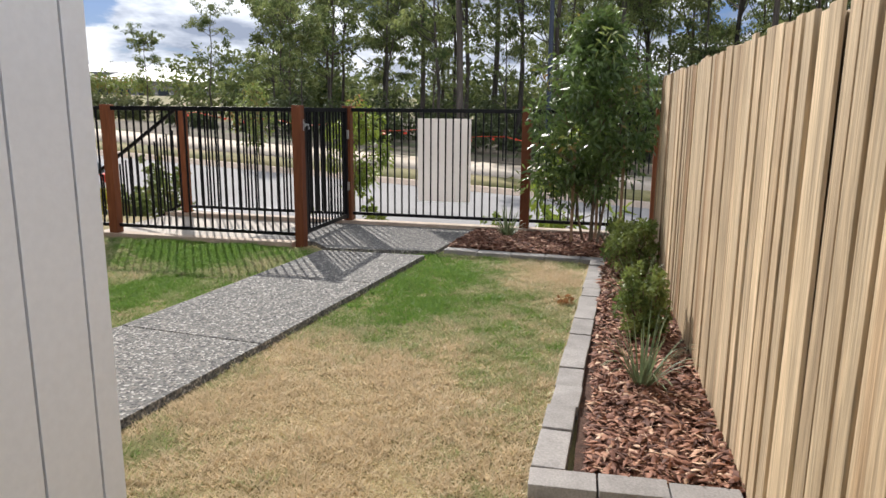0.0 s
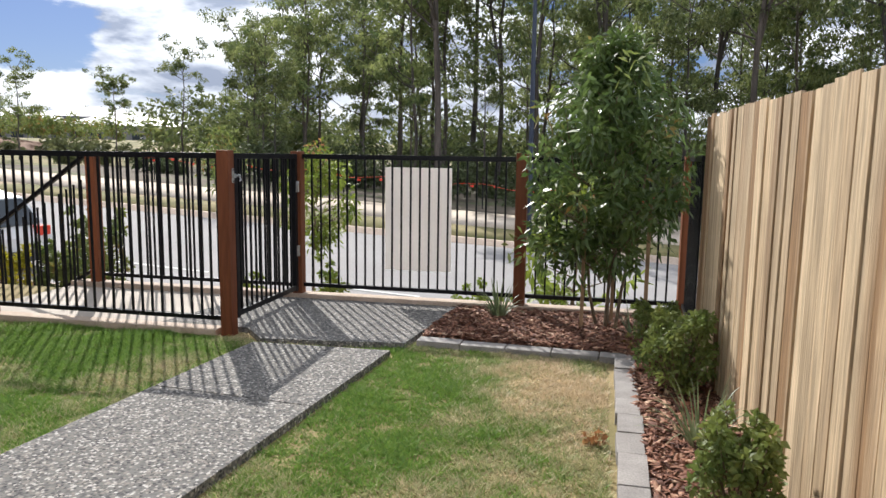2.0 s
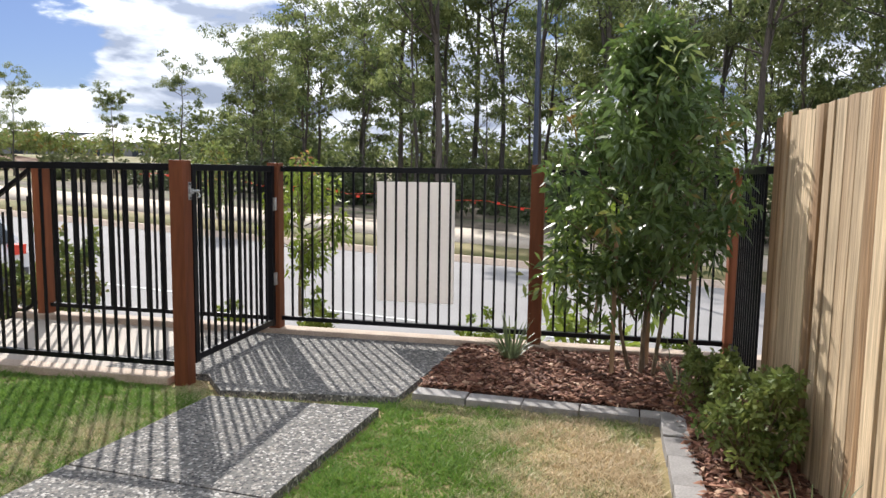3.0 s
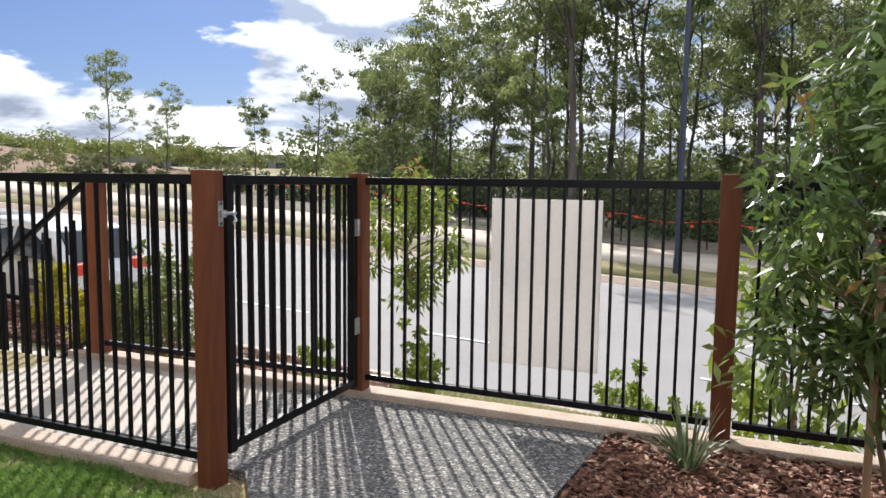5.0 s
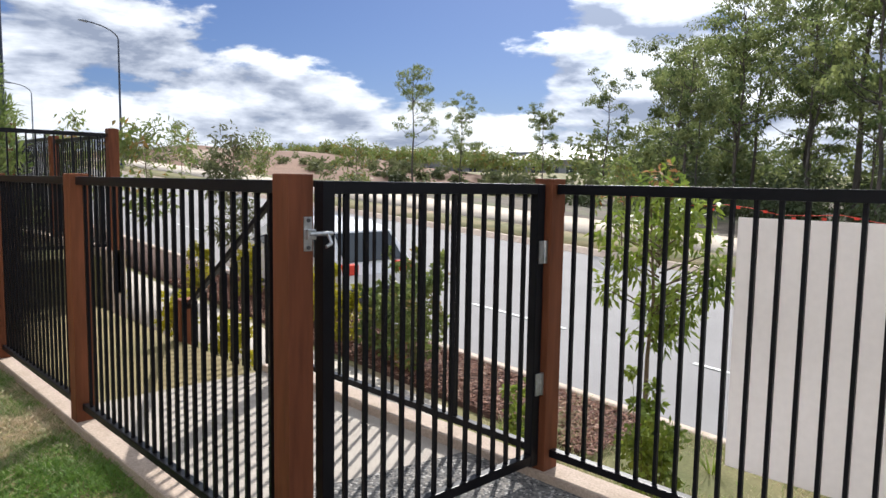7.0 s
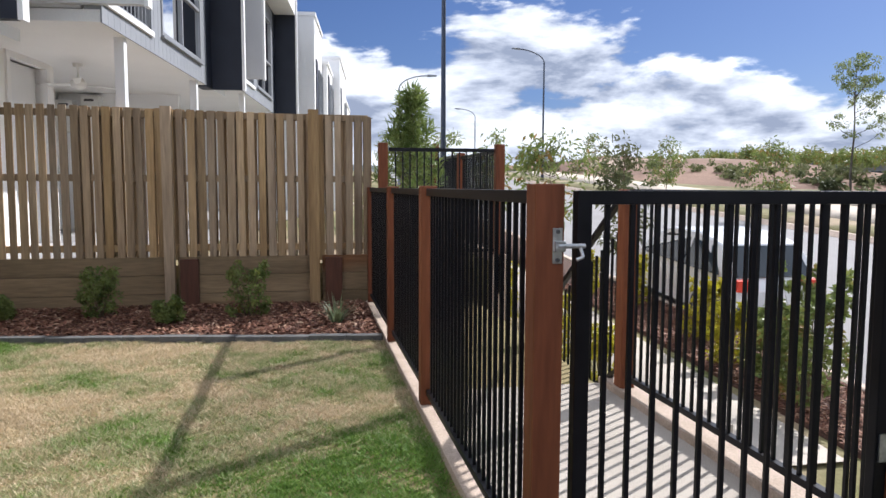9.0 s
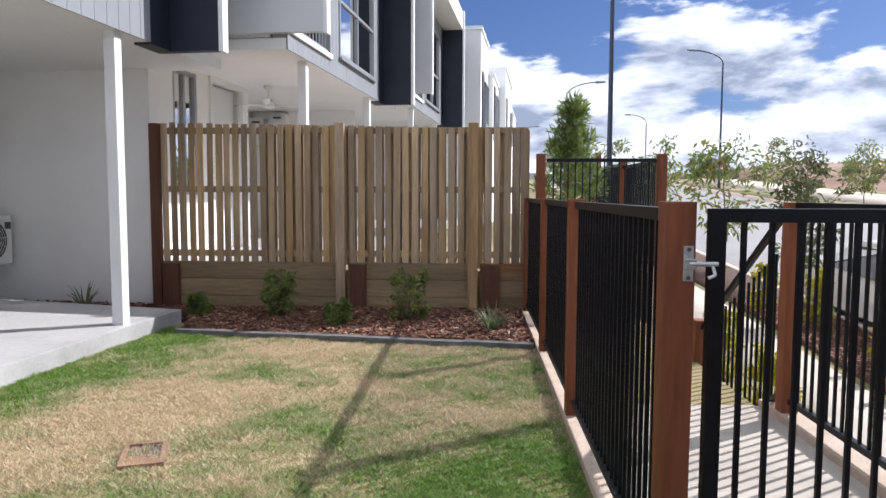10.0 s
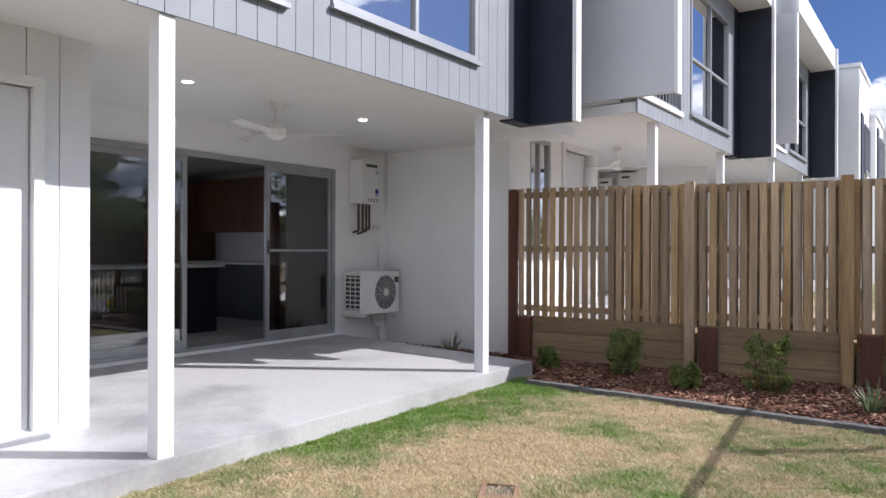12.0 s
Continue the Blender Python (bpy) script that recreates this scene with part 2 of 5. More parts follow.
# scrub leaf again, with the shade under the gums put into its colour
M["underleaf"] = material("shade_darkened_leaf", (0.035, 0.052, 0.022), (0.10, 0.12, 0.05), 0.6, 0.7, 0, 8, vary=0.25, through_leaf=0.3)
# litter brown darkened to carry the tree shade on the ground
M["litter"] = material("shade_toned_litter", (0.075, 0.06, 0.045), (0.15, 0.12, 0.085), 0.8, 0.95, 0.5, 30, spots=((0.10, 0.115, 0.05), 0.08))
M["feather"] = material("feathery_leaf", (0.085, 0.14, 0.035), (0.27, 0.33, 0.10), 5, 0.5, 0, 30, through_leaf=0.4)
M["lillyleaf"] = material("glossy_dark_leaf", (0.045, 0.085, 0.024), (0.15, 0.215, 0.058), 4, 0.38, 0, 30, through_leaf=0.4, gloss=0.45)
M["limeleaf"] = material("lime_green_leaf", (0.12, 0.19, 0.025), (0.30, 0.36, 0.06), 5, 0.5, 0, 30, through_leaf=0.4)
M["shrubleaf"] = material("shrub_leaf", (0.09, 0.14, 0.035), (0.26, 0.30, 0.085), 6, 0.5, 0, 30, through_leaf=0.35, spots=((0.30, 0.17, 0.05), 0.05))
M["yellowleaf"] = material("yellow_green_foliage", (0.26, 0.26, 0.02), (0.55, 0.48, 0.03), 6, 0.6, 0, 30, through_leaf=0.4)
M["strapleaf"] = material("strappy_grey_green_leaf", (0.08, 0.12, 0.05), (0.26, 0.30, 0.17), 8, 0.45, 0, 40, through_leaf=0.3)
M["rustleaf"] = material("new_rust_leaf", (0.30, 0.13, 0.05), (0.48, 0.27, 0.12), 6, 0.5, 0, 30, through_leaf=0.4)
M["stem"] = material("thin_brown_stem", (0.10, 0.07, 0.045), (0.19, 0.14, 0.09), 8, 0.85, 0.3, 60)
M["stake"] = material("hardwood_stake", (0.26, 0.16, 0.09), (0.38, 0.25, 0.15), 8, 0.85, 0.3, 60, stretch=(1, 1, 0.1))


def grass_material(name, low, high):
    """Blades whose tone varies from one to the next."""
    m = bpy.data.materials.new(name)
    m.use_nodes = True
    n, l = m.node_tree.nodes, m.node_tree.links
    p = n["Principled BSDF"]
    geo = n.new("ShaderNodeNewGeometry")
    mx = n.new("ShaderNodeMix")
    mx.data_type = "RGBA"
    mx.inputs[6].default_value, mx.inputs[7].default_value = (*low, 1), (*high, 1)
    l.new(geo.outputs["Random Per Island"], mx.inputs[0])
    l.new(mx.outputs[2], p.inputs["Base Color"])
    p.inputs["Roughness"].default_value = 0.6
    tr, add = n.new("ShaderNodeBsdfTranslucent"), n.new("ShaderNodeMixShader")
    add.inputs[0].default_value = 0.4
    l.new(mx.outputs[2], tr.inputs[0])
    l.new(p.outputs[0], add.inputs[1])
    l.new(tr.outputs[0], add.inputs[2])
    l.new(add.outputs[0], n["Material Output"].inputs[0])
    return m


def pebble_material(name):
    """Exposed aggregate: small stones of mixed greys and browns in cement."""
    m = bpy.data.materials.new(name)
    m.use_nodes = True
    n, l = m.node_tree.nodes, m.node_tree.links
    p = n["Principled BSDF"]
    geo = n.new("ShaderNodeNewGeometry")
    v = n.new("ShaderNodeTexVoronoi")
    v.inputs["Scale"].default_value = 78
    l.new(geo.outputs["Position"], v.inputs["Vector"])
    sepc = n.new("ShaderNodeSeparateColor")
    l.new(v.outputs["Color"], sepc.inputs[0])
    ramp = n.new("ShaderNodeValToRGB")
    e = ramp.color_ramp.elements
    e[0].position, e[0].color = 0.0, (0.05, 0.05, 0.053, 1)
    e[1].position, e[1].color = 1.0, (0.50, 0.48, 0.45, 1)
    k = e.new(0.45)
    k.color = (0.145, 0.14, 0.134, 1)
    k = e.new(0.7)
    k.color = (0.25, 0.228, 0.2, 1)
    l.new(sepc.outputs[0], ramp.inputs[0])
    gap = n.new("ShaderNodeMapRange")
    gap.inputs["From Min"].default_value, gap.inputs["From Max"].default_value = 0.45, 0.7
    l.new(v.outputs["Distance"], gap.inputs["Value"])
    mx = n.new("ShaderNodeMix")
    mx.data_type = "RGBA"
    mx.inputs[7].default_value = (0.165, 0.16, 0.153, 1)
    l.new(gap.outputs[0], mx.inputs[0])
    l.new(ramp.outputs[0], mx.inputs[6])
    l.new(mx.outputs[2], p.inputs["Base Color"])
    bp = n.new("ShaderNodeBump")
    bp.invert = True
    bp.inputs["Strength"].default_value, bp.inputs["Distance"].default_value = 0.7, 0.006
    l.new(v.outputs["Distance"], bp.inputs["Height"])
    l.new(bp.outputs[0], p.inputs["Normal"])
    p.inputs["Roughness"].default_value = 0.9
    p.inputs["Specular IOR Level"].default_value = 0.12
    return m


def chip_material(name):
    m = bpy.data.materials.new(name)
    m.use_nodes = True
    n, l = m.node_tree.nodes, m.node_tree.links
    p = n["Principled BSDF"]
    geo = n.new("ShaderNodeNewGeometry")
    ramp = n.new("ShaderNodeValToRGB")
    e = ramp.color_ramp.elements
    e[0].position, e[0].color = 0.0, (0.075, 0.03, 0.02, 1)
    e[1].position, e[1].color = 1.0, (0.56, 0.38, 0.26, 1)
    k = e.new(0.5)
    k.color = (0.21, 0.085, 0.05, 1)
    k = e.new(0.85)
    k.color = (0.34, 0.165, 0.10, 1)
    l.new(geo.outputs["Random Per Island"], ramp.inputs[0])
    l.new(ramp.outputs[0], p.inputs["Base Color"])
    p.inputs["Roughness"].default_value = 0.8
    return m


M["grass"], M["grassmid"], M["straw"] = (grass_material("green_couch_blade", (0.10, 0.20, 0.03), (0.23, 0.36, 0.07)), grass_material("fading_couch_blade", (0.29, 0.315, 0.145), (0.50, 0.475, 0.26)),
                                             grass_material("dry_straw_blade", (0.50, 0.395, 0.245), (0.78, 0.65, 0.45)))
M["pebble"], M["chip"] = pebble_material("exposed_aggregate"), chip_material("red_bark_chip")


# building helpers
def box(bm, x0, x1, y0, y1, z0, z1, m=None):
    vs = [bm.verts.new((x, y, z)) for z in (z0, z1) for y in (y0, y1) for x in (x0, x1)]
    for f in ((0, 2, 3, 1), (4, 5, 7, 6), (0, 1, 5, 4), (1, 3, 7, 5), (3, 2, 6, 7), (2, 0, 4, 6)):
        bm.faces.new([vs[i] for i in f])
    if m is not None:
        bmesh.ops.transform(bm, matrix=m, verts=vs)
    return vs


def tube(bm, a, b, r0, r1=None, n=8):
    a, b = Vector(a), Vector(b)
    q = (b - a).to_track_quat("Z", "Y").to_matrix()
    rings = []
    for p, r in ((a, r0), (b, r0 if r1 is None else r1)):
        rings.append([bm.verts.new(p + q @ Vector((r * math.cos(2 * math.pi * i / n), r * math.sin(2 * math.pi * i / n), 0))) for i in range(n)])
    for i in range(n):
        bm.faces.new((rings[0][i], rings[0][(i + 1) % n], rings[1][(i + 1) % n], rings[1][i]))
    bm.faces.new(rings[0][::-1])
    bm.faces.new(rings[1])


def prism(bm, pts, z0, z1):
    lo, hi = [bm.verts.new((x, y, z0)) for x, y in pts], [bm.verts.new((x, y, z1)) for x, y in pts]
    n = len(pts)
    bm.faces.new(lo[::-1])
    bm.faces.new(hi)
    for i in range(n):
        bm.faces.new((lo[i], lo[(i + 1) % n], hi[(i + 1) % n], hi[i]))


def to_mesh(name, bm, mat, bevel=0.0):
    if bevel:
        bmesh.ops.bevel(bm, geom=bm.edges[:], offset=bevel, segments=2, affect="EDGES", profile=0.7)
    bmesh.ops.recalc_face_normals(bm, faces=bm.faces)
    me = bpy.data.meshes.new(name)
    bm.to_mesh(me)
    bm.free()
    me.materials.append(mat)
    return me


def part(name, bm, mat, parent, label="", bevel=0.0):
    ob = new(name, to_mesh(name, bm, mat, bevel))
    ob.parent = parent
    if label:
        tagged(ob, label)
    return ob


def share(name, me, parent, m):
    ob = new(name, me)
    ob.parent, ob.matrix_basis = parent, m
    return ob


def thing(name, label, category, m=None, group="", kind=""):
    ob = new(name)
    ob.empty_display_size = 0.1
    if m is not None:
        ob.matrix_basis = m
    return tagged(ob, label, category, group, kind)


def setting(name, bm, mat, label, category, m=None, bevel=0.0):
    ob = new(name, to_mesh(name, bm, mat, bevel))
    if m is not None:
        ob.matrix_basis = m
    return tagged(ob, label, category, kind="structure")


def quick_mesh(name, verts, faces, mat):
    """A mesh out of arrays; faces all of one size."""
    me = bpy.data.meshes.new(name)
    nf, k = faces.shape
    me.vertices.add(len(verts))
    me.vertices.foreach_set("co", verts.astype(np.float32).ravel())
    me.loops.add(nf * k)
    me.loops.foreach_set("vertex_index", faces.astype(np.int32).ravel())
    me.polygons.add(nf)
    me.polygons.foreach_set("loop_start", np.arange(0, nf * k, k, dtype=np.int32))
    me.update(calc_edges=True)
    me.validate()
    me.materials.append(mat)
    return me


def panel_cells(u0, u1, z0, z1, holes):
    us = sorted({u0, u1, *[min(max(h[i], u0), u1) for h in holes for i in (0, 1)]})
    zs = sorted({z0, z1, *[min(max(h[i], z0), z1) for h in holes for i in (2, 3)]})
    for a, b in zip(us, us[1:]):
        run = None
        for c, d in zip(zs, zs[1:]):
            solid = not any(h[0] < (a + b) / 2 < h[1] and h[2] < (c + d) / 2 < h[3] for h in holes)
            if solid:
                run = (run[0], d) if run else (c, d)
            if run and (not solid or d == zs[-1]):
                yield a, b, run[0], run[1]
                run = None


def wall_box(bm, u0, u1, z0, z1, v0, v1, holes=()):
    for a, b, c, d in panel_cells(u0, u1, z0, z1, holes):
        box(bm, a, b, v0, v1, c, d)


# ground: one sheet to the horizon, falling to the east
def street_z(x):
    return -1.7 - 0.06 * max(-75.0, min(40.0, x)) + (0.012 * max(0, -75 - x))


def lay(name, mat, xs, ys, dz, label, category, wave=0.0):
    """A strip that follows the fall of the street; ys: offsets with heights."""
    verts, faces = [], []
    for x in xs:
        for y, z in ys:
            verts.append((x, y, street_z(x) + z + dz + wave * noise.noise((x * 0.09, y * 0.09, 3))))
    k = len(ys)
    for i in range(len(xs) - 1):
        for j in range(k - 1):
            faces.append((i * k + j, (i + 1) * k + j, (i + 1) * k + j + 1, i * k + j + 1))
    me = quick_mesh(name, np.array(verts), np.array(faces), mat)
    ob = new(name, me)
    return tagged(ob, label, category, kind="structure")


LONG = [-900, -500, -300, -200, -150, -120, -100] + [i * 2.5 for i in range(-36, 21)] + [60, 75, 100, 150, 250, 500, 900]
gy = [(-900, 0), (-300, 0), (-100, 0), (-40, 0), (-10, -0.3), (5, -0.3), (9.0, -0.25), (9.7, 0.1), (11, 0.1), (13.85, 0.12), (14.07, 0.12), (14.08, -0.06),
      (25.6, -0.06), (25.61, 0.13), (28, 0.15), (30, 0.2), (36, 0.2), (40, 0.1), (46, 0.0), (55, -0.2), (70, -0.5), (100, 0.2), (160, 1.0), (300, 3), (900, 8)]
ground = lay("ground", M["verge"], LONG, gy, 0, "dry patchy verge grass falling with the street", "ground")
lay("road", M["asphalt"], LONG, [(14.08, 0), (20, 0.08), (25.6, 0)], -0.02, "pale new asphalt road with a gentle fall", "road")
SHORT = [i * 2.5 for i in range(-60, 25)]
lay("kerb_near", M["kerbstone"], SHORT, [(13.92, 0.0), (13.925, 0.14), (14.07, 0.13), (14.15, -0.01), (14.43, 0.0), (14.435, -0.05)], 0, "pale concrete kerb and channel", "kerb")
lay("kerb_far", M["kerbstone"], SHORT, [(25.3, -0.05), (25.32, 0.0), (25.5, -0.01), (25.58, 0.14), (25.75, 0.15), (25.76, 0.0)], 0, "pale concrete kerb and channel", "kerb")
lay("footpath_far", M["sand"], SHORT, [(28.9, 0.0), (28.91, 0.22), (34, 0.25), (34.01, 0.0)], 0, "wide pale sandy footpath beside the bush", "footpath")
lay("footpath_near", M["concrete"], [-30, -25, -20, -15, -12, -10, -8, -7, -6], [(11.0, 0.0), (11.01, 0.15), (12.3, 0.15), (12.31, 0.0)], 0, "pale concrete footpath below the fence", "footpath")
lay("garden_bed_near", M["mulchbase"], [i * 1.5 for i in range(-20, -2)], [(12.5, 0.0), (12.51, 0.15), (13.86, 0.145), (13.87, 0.0)], 0, "dark mulched street garden bed", "garden bed")
# dark strip painted in for the shade the gums throw here
lay("bush_floor", M["litter"], [i * 2.5 for i in range(-13, 30)], [(34.4, 0.22), (36, 0.225), (40, 0.125), (46, 0.03), (55, -0.17), (70, -0.47), (100, 0.23)], 0, "leaf litter toned dark for the shade under the gum trees", "ground")
road_marks = thing("road_marking", "dashed white lines on the asphalt", "road marking", kind="structure")
for i in range(-12, 8):
    x = i * 4.5 - 1.0
    me = quick_mesh("dash", np.array([(x, 16.75, street_z(x) + 0.03), (x + 2.2, 16.75, street_z(x + 2.2) + 0.03), (x + 2.2, 16.84, street_z(x + 2.2) + 0.03), (x, 16.84, street_z(x) + 0.03)]),
                    np.array([(0, 1, 2, 3)]), M["marking"])
    ob = new("dash", me)
    ob.parent = road_marks
bm = bmesh.new()
prism(bm, [(-8.35, -6), (1.6, -6), (1.6, 9.4), (-8.35, 9.4)], -2.4, -0.03)
setting("yard_ground", bm, M["soil"], "level lawn ground of the yard", "ground")
bm = bmesh.new()
prism(bm, [(-70, -6), (-9.2, -6), (-8.62, 3.9), (-8.45, 3.9), (-8.45, 9.6), (-70, 9.6)], -3, 0.42)
setting("neighbour_ground", bm, M["verge"], "raised neighbouring lawn", "ground")
bm = bmesh.new()
prism(bm, [(0.8, -6), (20, -6), (20, 9.5), (0.8, 9.5)], -3, -0.25)
setting("east_ground", bm, M["verge"], "neighbouring yard behind the paling fence", "ground")
bm = bmesh.new()
box(bm, -4.85, 1.2, 9.38, 9.52, -2.2, 0.045)
setting("retaining_beam", bm, M["kerbstone"], "cream concrete beam under the street fence", "retaining wall", bevel=0.01)
bm = bmesh.new()
box(bm, -8.3, -2.68, 8.165, 8.29, -1.6, 0.014)
setting("fence_beam", bm, M["kerbstone"], "cream concrete strip under the side fence", "retaining wall", bevel=0.008)

# landing, steps
bm = bmesh.new()
prism(bm, [(-4.85, 8.29), (-3.2, 8.29), (-3.0, 9.38), (-4.85, 9.38)], -1.6, 0.0)
setting("landing", bm, M["concrete"], "broomed beige concrete landing inside the gate", "landing")
steps = thing("steps", "concrete steps going down beside the fence", "steps", kind="structure")
for i in range(5):
    bm = bmesh.new()
    box(bm, -4.85 - 0.31 * (i + 1), -4.85 - 0.31 * i + 0.02, 8.3, 9.42, -1.9, -0.18 * (i + 1))
    part("step", bm, M["concrete"], steps, bevel=0.01)
bm = bmesh.new()
prism(bm, [(-12, 8.3), (-6.4, 8.3), (-6.4, 11.2), (-12, 11.2)], -2, -0.95)
setting("lower_path", bm, M["verge"], "strip of grass at the foot of the steps", "ground")
bm = bmesh.new()
prism(bm, [(-7.6, 8.31), (-6.39, 8.31), (-6.39, 11.4), (-7.6, 11.4)], -2, -0.93)
setting("lower_landing", bm, M["concrete"], "concrete path at the foot of the steps", "path")

# house frame: u along the wall, v towards the street
HM = pose(-7.45, 4.68, 0, 0, 0, -5.4)


def hw(u, v, z=0.0):
    return HM @ Vector((u, v, z))


# path of exposed aggregate
for i, (v0, v1) in enumerate(((0.02, 1.385), (1.395, 2.795), (2.805, 3.86))):
    bm = bmesh.new()
    prism(bm, [(4.83, v0), (5.76, v0), (5.76, v1), (4.83, v1 - (0.12 if i == 2 else 0))], -0.1, 0.012)
    setting("path", bm, M["pebble"], "exposed aggregate path slab with dark joints", "path", HM, bevel=0.006)
bm = bmesh.new()
prism(bm, [(-2.5, 8.3), (-2.28, 8.05), (-1.31, 8.17), (-1.18, 9.38), (-2.99, 9.38), (-3.19, 8.3)], -0.1, 0.01)
setting("path_apron", bm, M["pebble"], "exposed aggregate apron at the gate", "path")
bm = bmesh.new()
prism(bm, [(0.0, 0.0), (5.8, 0.0), (5.8, -4.2), (0.0, -4.2)], -0.2, 0.115)
for v in bm.verts:
    if v.co.z > 0 and v.co.y < -2:
        v.co.z = 0.235
setting("patio_slab", bm, M["slab"], "pale grey patio slab with a rough edge", "patio", HM, bevel=0.008)

# street fence
BAR = 0.0142


def fence_post(x, y, top, base, w, label="red-brown stained timber fence post"):
    p = thing("fence_post", label, "fence post", pose(x, y, base), "timber posts of the street fence")
    bm = bmesh.new()
    box(bm, -w / 2, w / 2, -w / 2, w / 2, -0.35, top - base)
    part("post", bm, M["merbau"], p, bevel=0.006)
    return p


def bar_mesh(h):
    bm = bmesh.new()
    box(bm, -BAR / 2, BAR / 2, -BAR / 2, BAR / 2, 0, h)
    return to_mesh("bar", bm, M["black"])


def bar_panel(a, b, top0, low0, top1=None, low1=None, pitch=0.0795, label="black powder-coated steel bar fence panel"):
    """A panel of upright bars between two rails from a to b."""
    a, b = Vector((*a, 0)), Vector((*b, 0))
    top1, low1 = top0 if top1 is None else top1, low0 if low1 is None else low1
    d, L = (b - a).normalized(), (b - a).length
    t = thing("bar_fence", label, "fence", pose(a.x, a.y, 0, 0, 0, math.degrees(math.atan2(d.y, d.x))), "bar panels of the street fence")
    for nm, z0, z1, h in (("top_rail", top0, top1, 0.04), ("bottom_rail", low0, low1, 0.032)):
        bm = bmesh.new()
        vs = box(bm, 0, L, -0.018, 0.018, -h / 2, h / 2)
        for v in vs:
            v.co.z += z0 + (z1 - z0) * v.co.x / L
        part(nm, bm, M["black"], t, bevel=0.003)
    n = max(2, round(L / pitch))
    me = bar_mesh(top0 - low0 - 0.02)
    for i in range(1, n):
        k = i / n
        share("bar", me, t, pose(L * k, 0, low0 + (low1 - low0) * k + 0.005))
    return t


TOP = 1.225
fence_post(-2.6, 8.22, 1.264, -0.02, 0.086, "stout red-brown timber latch post beside the gate")
fence_post(-4.59, 8.22, 1.26, 0.0, 0.092)
fence_post(-6.26, 8.22, 1.258, 0.0, 0.092)
fence_post(-8.22, 8.22, 1.25, 0.0, 0.08)
fence_post(-2.6, 9.44, 1.268, 0.03, 0.09, "red-brown timber hinge post of the gate")
fence_post(-0.68, 9.44, 1.275, 0.03, 0.092)
fence_post(0.60, 9.44, 1.27, 0.03, 0.09)
fence_post(-4.6, 9.44, 1.245, 0.0, 0.092, "red-brown timber corner post of the landing")
fence_post(-6.15, 9.44, 0.30, -0.95, 0.12, "short red-brown timber post at the foot of the steps")
bar_panel((-4.54, 8.22), (-2.65, 8.22), TOP, 0.09)
bar_panel((-6.21, 8.22), (-4.64, 8.22), TOP, 0.09)
bar_panel((-8.17, 8.22), (-6.31, 8.22), TOP, 0.09)
bar_panel((-4.55, 9.44), (-2.65, 9.44), TOP, 0.115)
bar_panel((-2.55, 9.44), (-0.73, 9.44), TOP, 0.12)
bar_panel((-0.63, 9.44), (0.55, 9.44), TOP, 0.12)
bar_panel((0.60, 9.38), (0.55, 8.46), 1.25, 0.12)
bar_panel((-6.1, 9.44), (-4.65, 9.44), 0.24, -0.66, 1.225, 0.14, label="sloping black bar balustrade beside the steps")

gate = thing("gate", "closed black steel bar gate with galvanised hinges", "gate", pose(-2.6, 8.31, 0))
GL = 1.07
for nm, y0 in (("latch_stile", 0.0), ("hinge_stile", GL - 0.04)):
    bm = bmesh.new()
    box(bm, -0.02, 0.02, y0, y0 + 0.045, 0.07, 1.245)
    part(nm, bm, M["black"], gate, bevel=0.004)
for nm, z in (("top_rail", 1.225), ("bottom_rail", 0.1)):
    bm = bmesh.new()
    box(bm, -0.018, 0.018, 0.04, GL - 0.035, z - 0.02, z + 0.02)
    part(nm, bm, M["black"], gate, bevel=0.003)
me = bar_mesh(1.11)
for i in range(1, 13):
    share("bar", me, gate, pose(0, 0.02 + (GL - 0.04) * i / 13, 0.105))
latch = thing("gate_latch", "galvanised latch on the post and gate", "latch", pose(-2.61, 8.22, 1.09))
bm = bmesh.new()
box(bm, 0.053, 0.057, 0.008, 0.036, -0.05, 0.05)
part("back_plate", bm, M["steel"], latch, bevel=0.001)
bm = bmesh.new()
box(bm, 0.057, 0.07, 0.012, 0.042, -0.016, 0.014)
part("keeper", bm, M["steel"], latch, bevel=0.003)
bm = bmesh.new()
tube(bm, (0.066, 0.02, 0), (0.066, 0.1, 0), 0.007, n=12)
part("bolt", bm, M["steel"], latch)
bm = bmesh.new()
tube(bm, (0.066, 0.085, 0), (0.078, 0.09, -0.03), 0.005)
tube(bm, (0.078, 0.09, -0.03), (0.078, 0.07, -0.038), 0.005)
part("lever", bm, M["steel"], latch)
for z in (-0.04, 0.04):
    bm = bmesh.new()
    tube(bm, (0.056, 0.022, z), (0.061, 0.022, z), 0.006, n=8)
    part("screw", bm, M["darkplastic"], latch)
for z in (0.97, 0.42):
    b = bmesh.new()
    tube(b, (0.026, 1.078, z - 0.046), (0.026, 1.078, z + 0.046), 0.008)
    h = part("hinge", b, M["steel"], gate, "galvanised steel hinge")
    for y0, y1 in ((1.04, 1.07), (1.086, 1.112)):
        b = bmesh.new()
        box(b, 0.021, 0.026, y0, y1, z - 0.046, z + 0.046)
        part("hinge_leaf", b, M["steel"], h)
sign = thing("sign_board", "blank pale sign board hung on the bars", "sign", pose(-1.545, 9.475, 0.70))
bm = bmesh.new()
box(bm, -0.285, 0.285, -0.004, 0.004, -0.42, 0.445)
part("board", bm, M["board"], sign, bevel=0.001)
